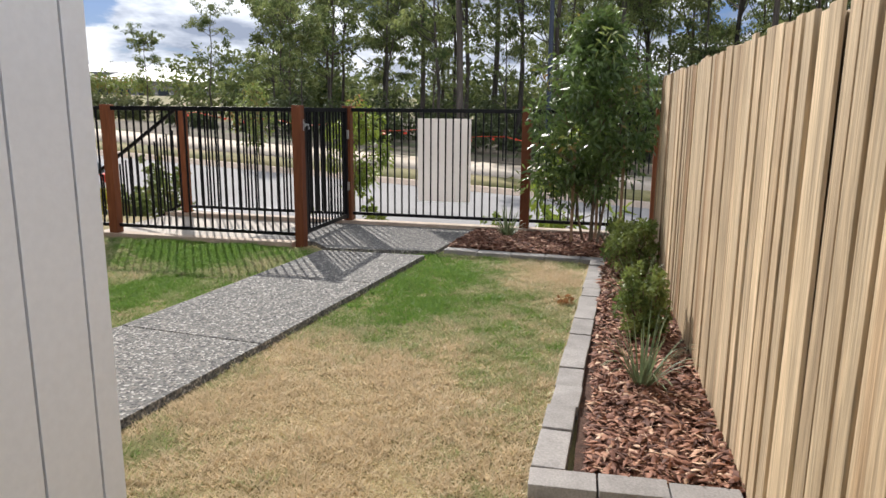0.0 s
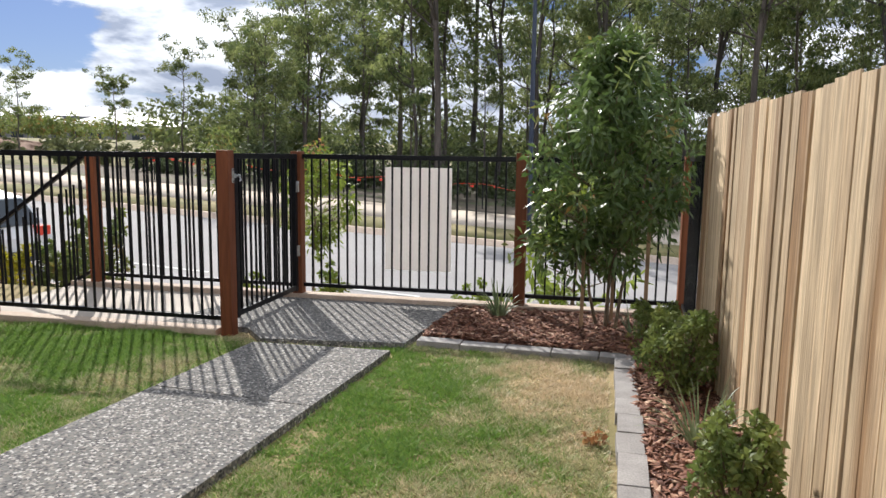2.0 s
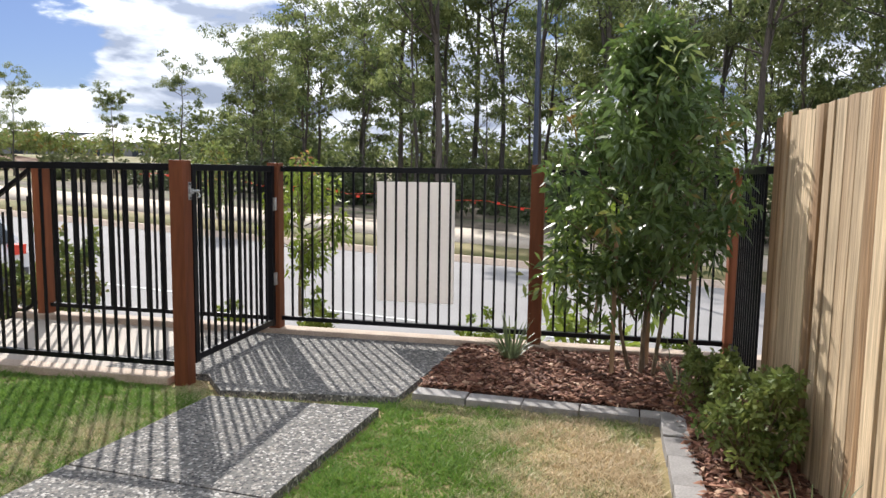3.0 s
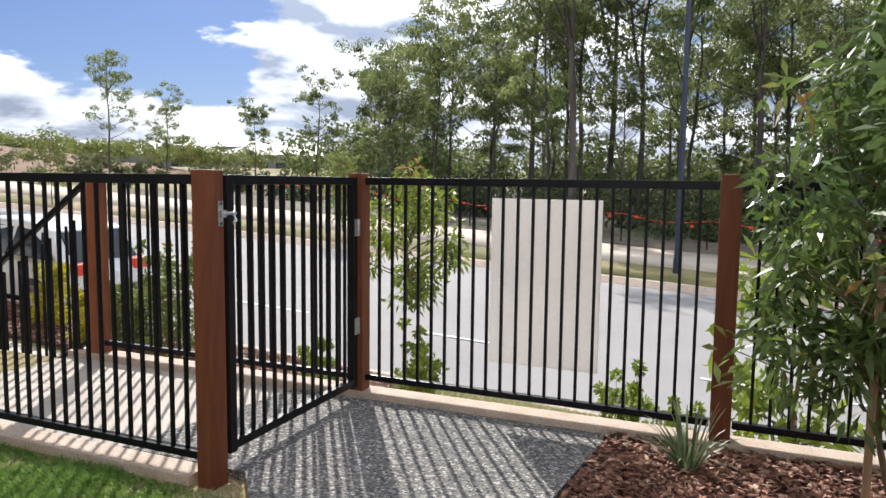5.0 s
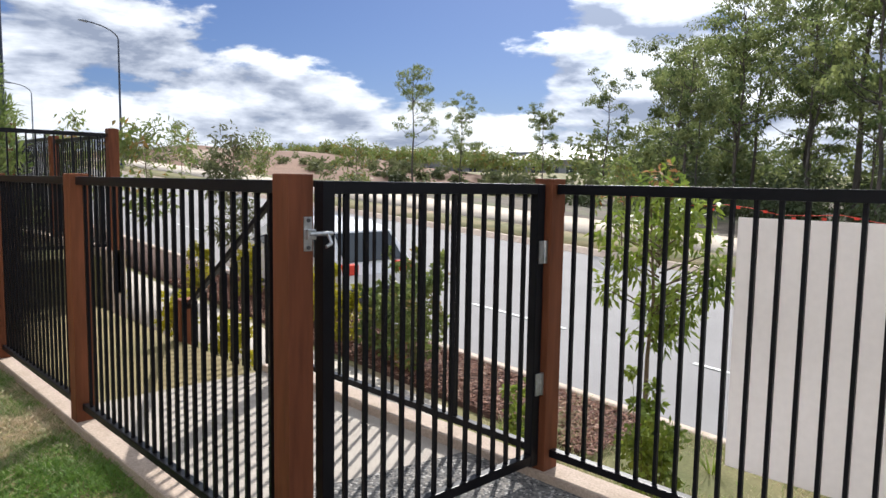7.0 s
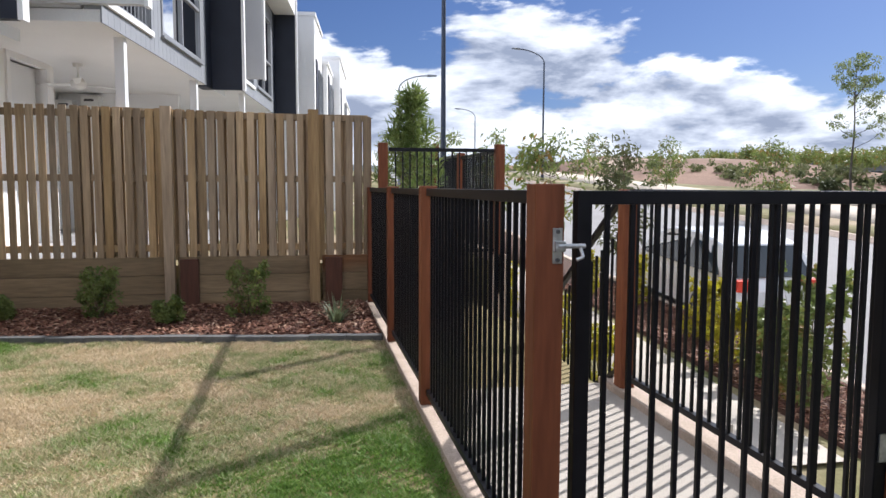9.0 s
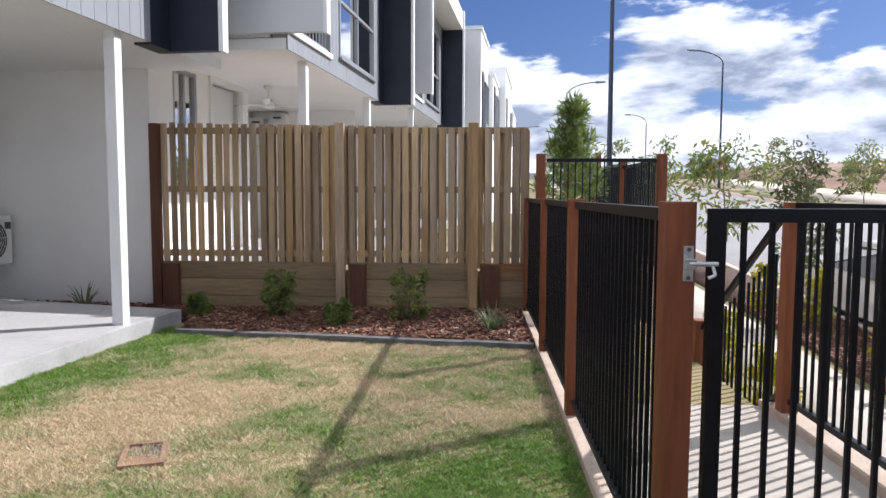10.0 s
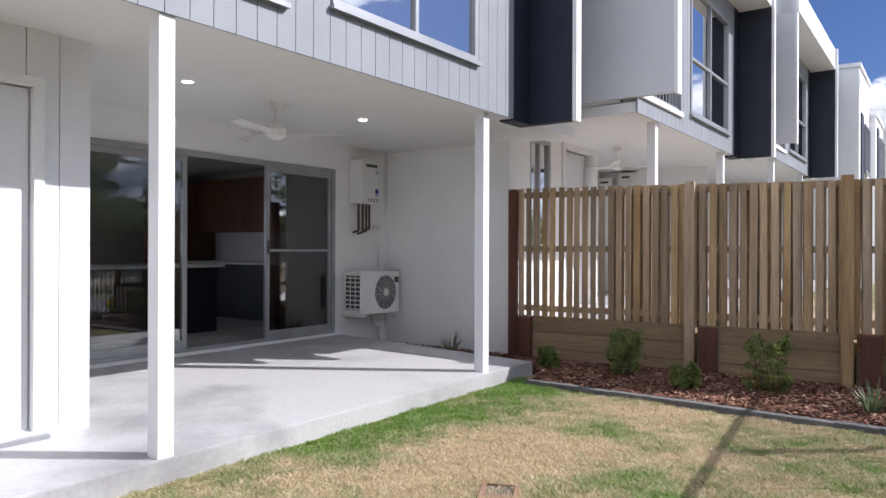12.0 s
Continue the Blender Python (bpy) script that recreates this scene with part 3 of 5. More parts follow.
# paling fence
PALE = 1.50
pal = thing("paling_fence", "weathered pale pine paling fence with overlapping boards", "fence", pose(0.67, 4.5, 0, 0, 0, 2.0) @ Matrix.Translation((-0.67, -4.5, 0)), kind="structure")
bm = bmesh.new()
for z in (0.35, 1.1):
    box(bm, 0.712, 0.757, -4, 8.36, z, z + 0.07)
part("rail", bm, M["paling"], pal)
pm = []
for k in range(6):
    bm = bmesh.new()
    w = 0.095 - 0.003 * (k % 3)
    box(bm, -0.008, 0.008, -w / 2, w / 2, -0.05, PALE)
    bend = random.uniform(-0.004, 0.004)
    for v in bm.verts:
        if v.co.z > 1:
            v.co.y += bend
            v.co.x += random.uniform(-0.006, 0.006)
    pm.append(to_mesh("paling", bm, M["paling"], 0.003))
y = -3.9
i = 0
while y < 8.34:
    back = 0.3 if i % 5 == 2 else 0
    share("paling", pm[random.randrange(6)], pal, pose(0.664 + 0.018 * back + random.uniform(-0.003, 0.003), y, random.uniform(-0.012, 0.012), 0.4 * random.uniform(-1, 1), 0, random.uniform(-3.5, 3.5)))
    y += 0.105 + random.uniform(-0.003, 0.006)
    i += 1
for i in range(118):
    share("paling", pm[i % 6], pal, pose(0.695 + random.uniform(-0.002, 0.002), -3.85 + 0.1032 * i, -0.03 + random.uniform(-0.012, 0.012)))
bm = bmesh.new()
box(bm, 0.705, 0.775, 8.345, 8.43, -0.2, 1.4)
part("end_post", bm, M["paling"], pal, bevel=0.004)

# sleeper wall and picket screen
PX = -8.35
slw = thing("sleeper_wall", "low retaining wall of treated pine sleepers", "retaining wall", kind="structure")
for k, (y0, y1) in enumerate(((4.1, 6.1), (6.22, 7.6), (7.7, 8.2))):
    for j in range(3):
        bm = bmesh.new()
        box(bm, PX - 0.05, PX + 0.03, y0, y1, -0.06 + j * 0.195, 0.13 + j * 0.195)
        part("sleeper", bm, M["sleeper"], slw, bevel=0.006)
for y in (4.22, 6.34, 7.82):
    bm = bmesh.new()
    box(bm, PX + 0.03, PX + 0.10, y - 0.09, y + 0.09, -0.2, 0.50)
    part("stub_post", bm, M["stub"], slw, "dark red retaining post", bevel=0.005)
scr = thing("picket_screen", "treated pine picket screen on the sleeper wall", "fence", kind="structure")
for y, w in ((4.07, 0.10), (6.15, 0.10), (7.62, 0.11)):
    bm = bmesh.new()
    box(bm, PX + 0.032, PX + 0.115, y - w / 2, y + w / 2, -0.2, 2.06)
    part("post", bm, M["picket"] if y > 5 else M["stub"], scr, bevel=0.004)
for z in (0.58, 1.3, 1.95):
    bm = bmesh.new()
    box(bm, PX - 0.03, PX + 0.012, 4.05, 8.2, z, z + 0.07)
    part("rail", bm, M["picket"], scr, bevel=0.003)
km = []
for k in range(4):
    bm = bmesh.new()
    w = (0.072, 0.066, 0.076, 0.07)[k]
    vs = box(bm, -0.008, 0.008, -w / 2, w / 2, 0, 1.55)
    km.append(to_mesh("picket", bm, M["picket"], 0.003))
n = 41
for i in range(n):
    y = 4.16 + (8.19 - 4.16) * i / (n - 1)
    share("picket", km[i % 4], scr, pose(PX + 0.021 + (0.0 if i % 2 else -0.002), y + random.uniform(-0.008, 0.008), 0.49 - 0.018 * (y - 6) + random.uniform(-0.006, 0.006), 0.3 * random.uniform(-1, 1)))
# second row on the far face of the rails
bm = bmesh.new()
box(bm, -0.008, 0.008, -0.046, 0.046, 0, 1.55)
wide = to_mesh("picket", bm, M["picket"], 0.003)
for i in range(30):
    y = 5.27 + 0.1008 * i
    share("picket", wide, scr, pose(PX - 0.039, y + random.uniform(-0.01, 0.01), 0.49 - 0.018 * (y - 6) + random.uniform(-0.006, 0.006), 0.3 * random.uniform(-1, 1)))

# townhouses: each a step along the row
SILL, SOFF, ROOF = 0.245, 2.71, 5.55


def window_unit(parent, u0, u1, z0, z1, v, bars=(), rows=(), pane="upglass", fw=0.05):
    """A framed window standing in the plane v, its parts under parent."""
    w = part("window", (lambda b: (wall_box(b, u0, u1, z0, z1, v - 0.05, v + 0.015, [(u0 + fw, u1 - fw, z0 + fw, z1 - fw)]), b)[1])(bmesh.new()), M["alu"], parent, "grey aluminium window frame")
    for x in bars:
        b = bmesh.new()
        box(b, x - 0.022, x + 0.022, v - 0.045, v + 0.008, z0 + fw, z1 - fw)
        part("mullion", b, M["alu"], w)
    for z in rows:
        b = bmesh.new()
        box(b, u0 + fw, u1 - fw, v - 0.04, v + 0.004, z - 0.02, z + 0.02)
        part("transom", b, M["alu"], w)
    edges = [u0 + fw, *bars, u1 - fw]
    for a, c in zip(edges, edges[1:]):
        b = bmesh.new()
        box(b, a, c, v - 0.028, v - 0.022, z0 + fw, z1 - fw)
        part("pane", b, M[pane], w)
    b = bmesh.new()
    box(b, u0 - 0.02, u1 + 0.02, v - 0.02, v + 0.045, z0 - 0.035, z0 - 0.002)
    part("sill", b, M["alu"], w)
    return w


def boards(parent, u0, u1, z0, z1, v, pitch, mat, holes=(), name="board"):
    n = max(1, round((u1 - u0) / pitch))
    p = (u1 - u0) / n
    for i in range(n):
        a, c = u0 + p * i + 0.003, u0 + p * (i + 1) - 0.003
        near_holes = [h for h in holes if h[1] > a and h[0] < c]
        for ua, ub, za, zb in panel_cells(a, c, z0, z1, near_holes):
            b = bmesh.new()
            box(b, ua, ub, v - 0.016, v, za, zb)
            part(name, b, M[mat], parent)


def townhouse(k):
    m = HM @ Matrix.Translation((-5.75 * k, (0, 0.8, 1.05, 0.75)[k], (0, 0.2, 0.35, 0.6)[k]))
    label = "white and pale grey two-storey townhouse with a covered patio" if k == 0 else "attached pale grey townhouse with navy panels and white blades"
    h = thing("townhouse", label, "house", m, "row of townhouses")
    right = 7.2 if k == 0 else 4.78
    holes = [(1.12, 3.05, 3.1, 4.75), (3.5, 4.55, 2.98, 4.75)] if k == 0 else [(0.78, 2.8, 2.97, 4.75), (3.2, 4.72, 2.93, 5.0)]
    b = bmesh.new()
    wall_box(b, 0.42, right, SOFF + 0.092, ROOF, -0.17, -0.018, holes)
    part("front_wall", b, M["cladgrey"], h)
    boards(h, 0.42, right, SOFF - 0.034, ROOF, 0.0, 0.165, "cladgrey", holes)
    if k == 0:
        window_unit(h, 1.12, 3.05, 3.1, 4.75, 0.0, (2.05,))
        window_unit(h, 3.5, 4.55, 2.98, 4.75, 0.0, (4.0,))
    else:
        window_unit(h, 0.78, 2.8, 2.97, 4.75, 0.0, (1.8,), (3.75,))
        b = bmesh.new()
        box(b, 3.05, 4.76, -0.95, -0.9, 2.85, 5.05)
        box(b, 3.05, 3.19, -0.9, -0.171, 2.85, 5.05)
        part("balcony_recess", b, M["navy"], h, "dark recess behind the balcony")
        window_unit(h, 3.45, 4.6, 2.96, 4.85, -0.86, (4.0,))
    b = bmesh.new()
    box(b, 1.2, 3.0, -0.26, -0.2, 3.2, 4.7)
    for i in range(20):
        box(b, 1.22 + i * 0.09, 1.27 + i * 0.09, -0.24, -0.19, 3.2, 4.7)
    part("curtain", b, M["white"], h, "white curtain behind the glass")
    b = bmesh.new()
    box(b, 0.075, 0.42, -0.17, 0.002, SOFF - 0.05, ROOF)
    part("front_panel", b, M["navy"], h, "navy front panel")
    b = bmesh.new()
    box(b, -0.02, 0.075, -0.17, 0.5, SOFF - 0.05, ROOF)
    part("blade", b, M["navy"], h, "navy blade wall")
    b = bmesh.new()
    box(b, -0.03, 0.085, 0.5, 0.545, SOFF - 0.06, ROOF + 0.02)
    part("blade_trim", b, M["trim"], h, "white end trim")
    if k:
        b = bmesh.new()
        box(b, right, right + 0.09, -0.9, 0.44, SOFF + 0.13, ROOF)
        part("side_panel", b, M["greybox"], h, "light grey side panel")
        b = bmesh.new()
        box(b, right - 0.03, right + 0.1, 0.44, 0.48, SOFF + 0.11, ROOF + 0.02)
        part("panel_trim", b, M["trim"], h, "white edge trim")
        b = bmesh.new()
        for x in range(12):
            tube(b, (3.26 + x * 0.125, -0.05, 2.97), (3.26 + x * 0.125, -0.05, 3.85), 0.008, n=6)
        box(b, 3.2, 4.72, -0.08, -0.02, 3.85, 3.885)
        box(b, 3.2, 4.72, -0.065, -0.035, 2.96, 2.985)
        part("balustrade", b, M["alu"], h, "grey balcony balustrade")
        b = bmesh.new()
        box(b, 3.18, 4.74, -0.89, 0.03, 2.86, 2.925)
        part("balcony_floor", b, M["trim"], h, "white balcony edge")
        b = bmesh.new()
        box(b, -0.02, right + 0.09, -0.05, 0.5, ROOF - 0.45, ROOF)
        part("fascia", b, M["trim"], h, "white roof fascia")
    b = bmesh.new()
    box(b, -1.05, right, -3.0, -0.018, SOFF - 0.03, SOFF + 0.09)
    part("soffit", b, M["soffit"], h, "white patio soffit")
    b = bmesh.new()
    box(b, -0.95, right, -8, -0.18, ROOF, ROOF + 0.12)
    part("roof", b, M["cladgrey"], h)
    b = bmesh.new()
    box(b, -1.08, -0.9, -8, -0.2, SOFF + 0.1, ROOF)
    part("upper_side_wall", b, M["greybox"], h)
    b = bmesh.new()
    box(b, right - 0.1, right, -8, -0.2, SOFF + 0.1, ROOF)
    part("upper_side_wall", b, M["greybox"], h)
    b = bmesh.new()
    box(b, -0.9, right - 0.1, -8, -0.2, 2.82, 2.88)
    part("upper_floor", b, M["greybox"], h)
    b = bmesh.new()
    # opening out of view, added to let daylight into the room
    wall_box(b, -0.9, right - 0.1, -1, ROOF, -8.1, -8, [(2.8, 6.6, 0.7, 2.45)])
    part("rear_wall", b, M["greybox"], h)
    b = bmesh.new()
    box(b, -0.9, right - 0.12, -3.3, -3.2, SOFF + 0.2, ROOF)
    part("inner_wall", b, M["white"], h)
    b = bmesh.new()
    lo = 0.235 if k == 0 else 0.1
    door = (0.13, 4.27, lo, 2.36)
    wall_box(b, -0.9, 4.32, -0.2, SOFF, -3.05, -2.85, [door])
    part("patio_wall", b, M["white"], h, "white rendered patio wall")
    b = bmesh.new()
    box(b, -1.08, -0.88, -2.84 if k == 0 else -2.84, -0.82, -0.3, SOFF)
    box(b, -1.08, -0.9, -8, -2.85, -0.3, SOFF)
    part("party_wall", b, M["white"], h, "white rendered party wall")
    b = bmesh.new()
    box(b, -0.885, -0.872, -2.83, -0.81, -0.1, 0.60)
    part("wall_base", b, M["white"], h)
    for c in ((-0.96, -0.86, -2.85, -2.80), (-0.96, -0.865, -0.83, -0.80)):
        b = bmesh.new()
        box(b, *c, 0.05, SOFF)
        part("corner_trim", b, M["trim"], h)
    # unseen pale slab, added to bounce light up under the neighbouring soffits
    if k:
        b = bmesh.new()
        box(b, -0.8, 4.7, -2.84, 0.3, 0.1, 0.28)
        part("patio_slab", b, M["slab"], h)
    for u, v in ((0.85, -0.11), (4.36, -0.07)) if k == 0 else ((0.85, -0.1), (4.0, -0.1)):
        b = bmesh.new()
        w = 0.052
        box(b, u - w, u + w, v - w, v + w, 0.115 if k == 0 else -0.5, SOFF)
        part("post", b, M["cladwhite"], h, "white square patio post", bevel=0.004)
    if k > 2:
        return h
    # sliding doors
    d = part("sliding_door", (lambda q: (wall_box(q, 0.13, 4.27, lo, 2.36, -2.95, -2.835, [(0.19, 4.21, lo + 0.04, 2.30)]), q)[1])(bmesh.new()), M["alu"], h, "grey framed stacking glass door, one leaf open")
    leaves = ((0.2, 1.27, True, -2.86), (2.29, 3.4, False, -2.9), (3.34, 4.2, False, -2.88))
    for a, c, mesh_leaf, v in leaves:
        q = bmesh.new()
        wall_box(q, a, c, lo + 0.04, 2.30, v - 0.02, v + 0.02, [(a + 0.055, c - 0.055, lo + 0.12, 2.235)])
        part("leaf_frame", q, M["alu"], d)
        q = bmesh.new()
        box(q, a + 0.055, c - 0.055, v - 0.004, v + 0.004, lo + 0.12, 2.235)
        part("pane", q, M["screen" if mesh_leaf else "glass"], d)
        if mesh_leaf:
            q = bmesh.new()
            box(q, a + 0.05, c - 0.05, v + 0.004, v + 0.022, 1.29, 1.32)
            part("mid_rail", q, M["alu"], d)
            q = bmesh.new()
            box(q, c - 0.045, c - 0.02, v + 0.02, v + 0.04, 1.26, 1.42)
            part("handle", q, M["darkplastic"], d, "dark door handle")
    return h


for k in range(3):
    townhouse(k)

# white end of the row, stepping down
end = thing("townhouse", "white rendered end townhouse with flat parapets", "house", HM, "row of townhouses")
for u0, u1, v1, z1 in ((-15.4, -12.75, 1.9, 5.75), (-18.2, -15.41, 2.05, 4.95), (-23.0, -18.21, 2.3, 5.6), (-30.0, -23.01, 2.2, 5.0)):
    b = bmesh.new()
    box(b, u0, u1, -6, v1, 0, z1)
    part("volume", b, M["white"], end)
    b = bmesh.new()
    box(b, u0 - 0.03, u1 + 0.03, -6.02, v1 + 0.04, z1, z1 + 0.1)
    part("parapet_cap", b, M["trim"], end)
    window_unit(end, u0 + 0.5, u0 + 1.7, 3.3, 4.5, v1 + 0.055, (u0 + 1.1,))
    b = bmesh.new()
    box(b, u1 - 0.9, u1 - 0.35, v1 + 0.003, v1 + 0.03, 3.0, 4.7)
    part("dark_panel", b, M["navy"], end)
    b = bmesh.new()
    box(b, u1 + 0.002, u1 + 0.03, v1 - 0.9, v1 - 0.45, z1 - 1.5, z1 - 0.45)
    part("side_window", b, M["darkplastic"], end)

# wing beside the patio
wing = thing("house_wing", "white clad wing of the house with a side door", "house", HM)
b = bmesh.new()
wall_box(b, 4.33, 7.09, 0.05, SOFF, -1.1, -0.967, [(4.68, 5.52, 0.2, 2.32)])
part("front_wall", b, M["cladwhite"], wing)
boards(wing, 4.32, 7.11, 0.02, SOFF, -0.95, 0.2, "cladwhite", [(4.62, 5.58, 0.1, 2.38)])
b = bmesh.new()
box(b, 4.31, 4.5, -2.84, -1.1, 0.1, SOFF)
box(b, 6.9, 7.095, -8, -1.1, -0.05, SOFF + 0.05)
part("side_walls", b, M["cladwhite"], wing)
side = part("side_cladding", (lambda q: (box(q, 7.095, 7.097, -8, -0.97, -0.05, 2.7), q)[1])(bmesh.new()), M["alu"], wing)
for i in range(24):
    b = bmesh.new()
    v1 = -0.955 if i == 0 else -0.994 - (i - 1) * 0.084
    v0 = -0.99 if i == 0 else v1 - 0.080
    box(b, 7.097, 7.118, v0 if i < 23 else -8, v1, 0.02, SOFF + 0.03)
    part("board", b, M["cladwhite"], side)
b = bmesh.new()
wall_box(b, 4.62, 5.58, 0.12, 2.38, -0.97, -0.925, [(4.68, 5.52, 0.19, 2.32)])
part("door_frame", b, M["trim"], wing)
b = bmesh.new()
box(b, 4.69, 5.51, -1.03, -0.985, 0.2, 2.31)
d = part("door", b, M["cladwhite"], wing, "plain white side door")
b = bmesh.new()
tube(b, (5.4, -0.985, 1.1), (5.4, -0.93, 1.1), 0.012)
tube(b, (5.4, -0.93, 1.1), (5.29, -0.93, 1.1), 0.01)
part("handle", b, M["steel"], d)
b = bmesh.new()
box(b, 4.6, 5.6, -0.95, -0.88, 0.115, 0.17)
part("door_sill", b, M["alu"], wing)

# room behind the glass
room = thing("kitchen_room", "dim kitchen seen through the open glass door", "room", HM, kind="structure")
b = bmesh.new()
box(b, -0.9, 6.8, -7.95, -3.06, 0.1, 0.24)
part("floor", b, M["slab"], room)
b = bmesh.new()
box(b, -0.9, 6.8, -7.95, -3.06, 2.6, 2.68)
part("ceiling", b, M["soffit"], room)
b = bmesh.new()
box(b, -0.88, -0.82, -7.95, -3.06, 0.24, 2.6)
box(b, 6.74, 6.8, -7.95, -3.06, 0.24, 2.6)
# same unseen opening, cut here so the kitchen gets brighter
wall_box(b, -0.82, 6.74, 0.24, 2.6, -7.95, -7.9, [(2.8, 6.6, 0.7, 2.45)])
part("inner_walls", b, M["white"], room)
M["timber"] = material("brown_timber_laminate", (0.10, 0.045, 0.022), (0.17, 0.08, 0.04), 3, 0.5, 0.05, 40, stretch=(1, 1, 0.1))
isl = thing("kitchen_island", "navy kitchen island with a white stone top", "kitchen island", HM)
b = bmesh.new()
box(b, 0.95, 3.9, -5.0, -4.2, 0.24, 1.08)
part("body", b, M["navy"], isl)
b = bmesh.new()
box(b, 0.88, 3.97, -5.06, -4.12, 1.08, 1.12)
part("top", b, M["plastic"], isl, "white stone top", bevel=0.004)
b = bmesh.new()
tube(b, (2.6, -4.6, 1.12), (2.6, -4.6, 1.36), 0.013)
tube(b, (2.6, -4.6, 1.36), (2.4, -4.6, 1.36), 0.011)
part("tap", b, M["steel"], isl)
cab = thing("kitchen_cabinets", "brown timber and navy kitchen cabinets", "cabinet", HM)
for i in range(6):
    v = -7.85 + i * 0.6
    b = bmesh.new()
    box(b, -0.82, -0.22, v, v + 0.594, 0.24, 2.45 if i in (0, 1) else 1.08)
    part("cabinet_unit", b, M["timber"] if i < 2 else M["navy"], cab)
    if i > 1:
        b = bmesh.new()
        box(b, -0.82, -0.46, v, v + 0.594, 1.6, 2.45)
        part("upper_unit", b, M["timber"], cab)
b = bmesh.new()
box(b, -0.82, -0.2, -6.64, -4.25, 1.08, 1.12)
part("benchtop", b, M["plastic"], cab)

# neighbour's white front wall seen over the picket screen
ret = thing("neighbour_wall", "white rendered wall with a window and a white door", "wall", HM, kind="structure")
b = bmesh.new()
wall_box(b, -3.8, -1.09, 0.2, 2.88, -1.12, -0.9, [(-2.18, -1.57, 1.3, 2.84), (-3.58, -2.55, 0.45, 2.84)])
part("wall", b, M["white"], ret)
b = bmesh.new()
box(b, -3.8, -3.6, -2.0, -1.121, 0.2, 2.88)
part("side_wall", b, M["white"], ret)
window_unit(ret, -2.175, -1.575, 1.305, 2.835, -0.92, (-1.87,))
# dark sheet painted in for the unlit room behind the glass
b = bmesh.new()
box(b, -2.2, -1.5, -1.6, -1.5, 1.2, 2.86)
part("dark_backing", b, M["darkplastic"], ret, "dark sheet for the unlit room behind the window")
b = bmesh.new()
wall_box(b, -3.62, -2.51, 0.45, 2.88, -0.95, -0.87, [(-3.54, -2.59, 0.4, 2.80)])
part("door_frame", b, M["trim"], ret, "white door frame")
b = bmesh.new()
box(b, -3.54, -2.59, -1.06, -1.02, 0.45, 2.80)
part("door", b, M["cladwhite"], ret, "plain white door")

# wall units on the patio
AV = -2.85
ac = thing("air_conditioner", "white outdoor air conditioner on a wall bracket", "air conditioner", HM @ Matrix.Translation((-0.36, AV, 0.47)) @ Matrix.Diagonal((0.9, 1, 0.96, 1)))
b = bmesh.new()
box(b, -0.42, 0.42, 0.06, 0.38, 0.0, 0.58)
body = part("body", b, M["plastic"], ac, bevel=0.018)
b = bmesh.new()
tube(b, (-0.1, 0.381, 0.29), (-0.1, 0.384, 0.29), 0.235, n=32)
part("fan_opening", b, M["darkplastic"], ac, "dark fan opening")
b = bmesh.new()
for r in (0.05, 0.085, 0.12, 0.155, 0.19, 0.225):
    for i in range(28):
        a0, a1 = 2 * math.pi * i / 28, 2 * math.pi * (i + 1) / 28
        tube(b, (-0.1 + r * math.cos(a0), 0.39, 0.29 + r * math.sin(a0)), (-0.1 + r * math.cos(a1), 0.39, 0.29 + r * math.sin(a1)), 0.003, n=4)
for i in range(12):
    a0 = 2 * math.pi * i / 12
    tube(b, (-0.1 + 0.05 * math.cos(a0), 0.39, 0.29 + 0.05 * math.sin(a0)), (-0.1 + 0.235 * math.cos(a0 + 0.4), 0.39, 0.29 + 0.235 * math.sin(a0 + 0.4)), 0.003, n=4)
part("fan_grille", b, M["plastic"], ac)
b = bmesh.new()
tube(b, (-0.1, 0.385, 0.29), (-0.1, 0.397, 0.29), 0.05, n=20)
part("hub", b, M["plastic"], ac)
b = bmesh.new()
box(b, 0.4205, 0.424, 0.09, 0.36, 0.06, 0.53)
part("coil", b, M["darkplastic"], ac, "dark finned coil side")
b = bmesh.new()
for i in range(8):
    box(b, 0.422, 0.432, 0.085, 0.365, 0.07 + i * 0.06, 0.085 + i * 0.06)
for i in range(4):
    box(b, 0.422, 0.432, 0.09 + i * 0.088, 0.1 + i * 0.088, 0.06, 0.53)
part("coil_guard", b, M["plastic"], ac)
for u in (-0.3, 0.36):
    b = bmesh.new()
    box(b, u - 0.018, u + 0.018, 0.0, 0.42, -0.035, -0.002)
    box(b, u - 0.018, u + 0.018, 0.0, 0.025, -0.03, 0.35)
    part("bracket", b, M["plastic"], ac)
b = bmesh.new()
box(b, -0.40, -0.30, 0.382, 0.384, 0.42, 0.5)
part("badge", b, M["darkplastic"], ac)

hwu = thing("water_heater", "white wall-mounted gas water heater with exposed pipes", "water heater", HM @ Matrix.Translation((-0.32, AV, 1.93)))
b = bmesh.new()
box(b, -0.19, 0.19, 0.02, 0.24, 0.0, 0.58)
part("body", b, M["plastic"], hwu, bevel=0.012)
b = bmesh.new()
box(b, -0.11, 0.11, 0.241, 0.246, 0.485, 0.525)
part("flue_slot", b, M["darkplastic"], hwu)
b = bmesh.new()
tube(b, (-0.11, 0.24, 0.43), (-0.11, 0.247, 0.43), 0.03, n=16)
part("dial", b, M["steel"], hwu)
M["logo"] = plain("blue_print", (0.02, 0.05, 0.28), 0.5)
b = bmesh.new()
box(b, -0.135, -0.075, 0.241, 0.244, 0.14, 0.2)
box(b, -0.13, -0.12, 0.241, 0.244, 0.09, 0.14)
box(b, -0.09, -0.08, 0.241, 0.244, 0.09, 0.14)
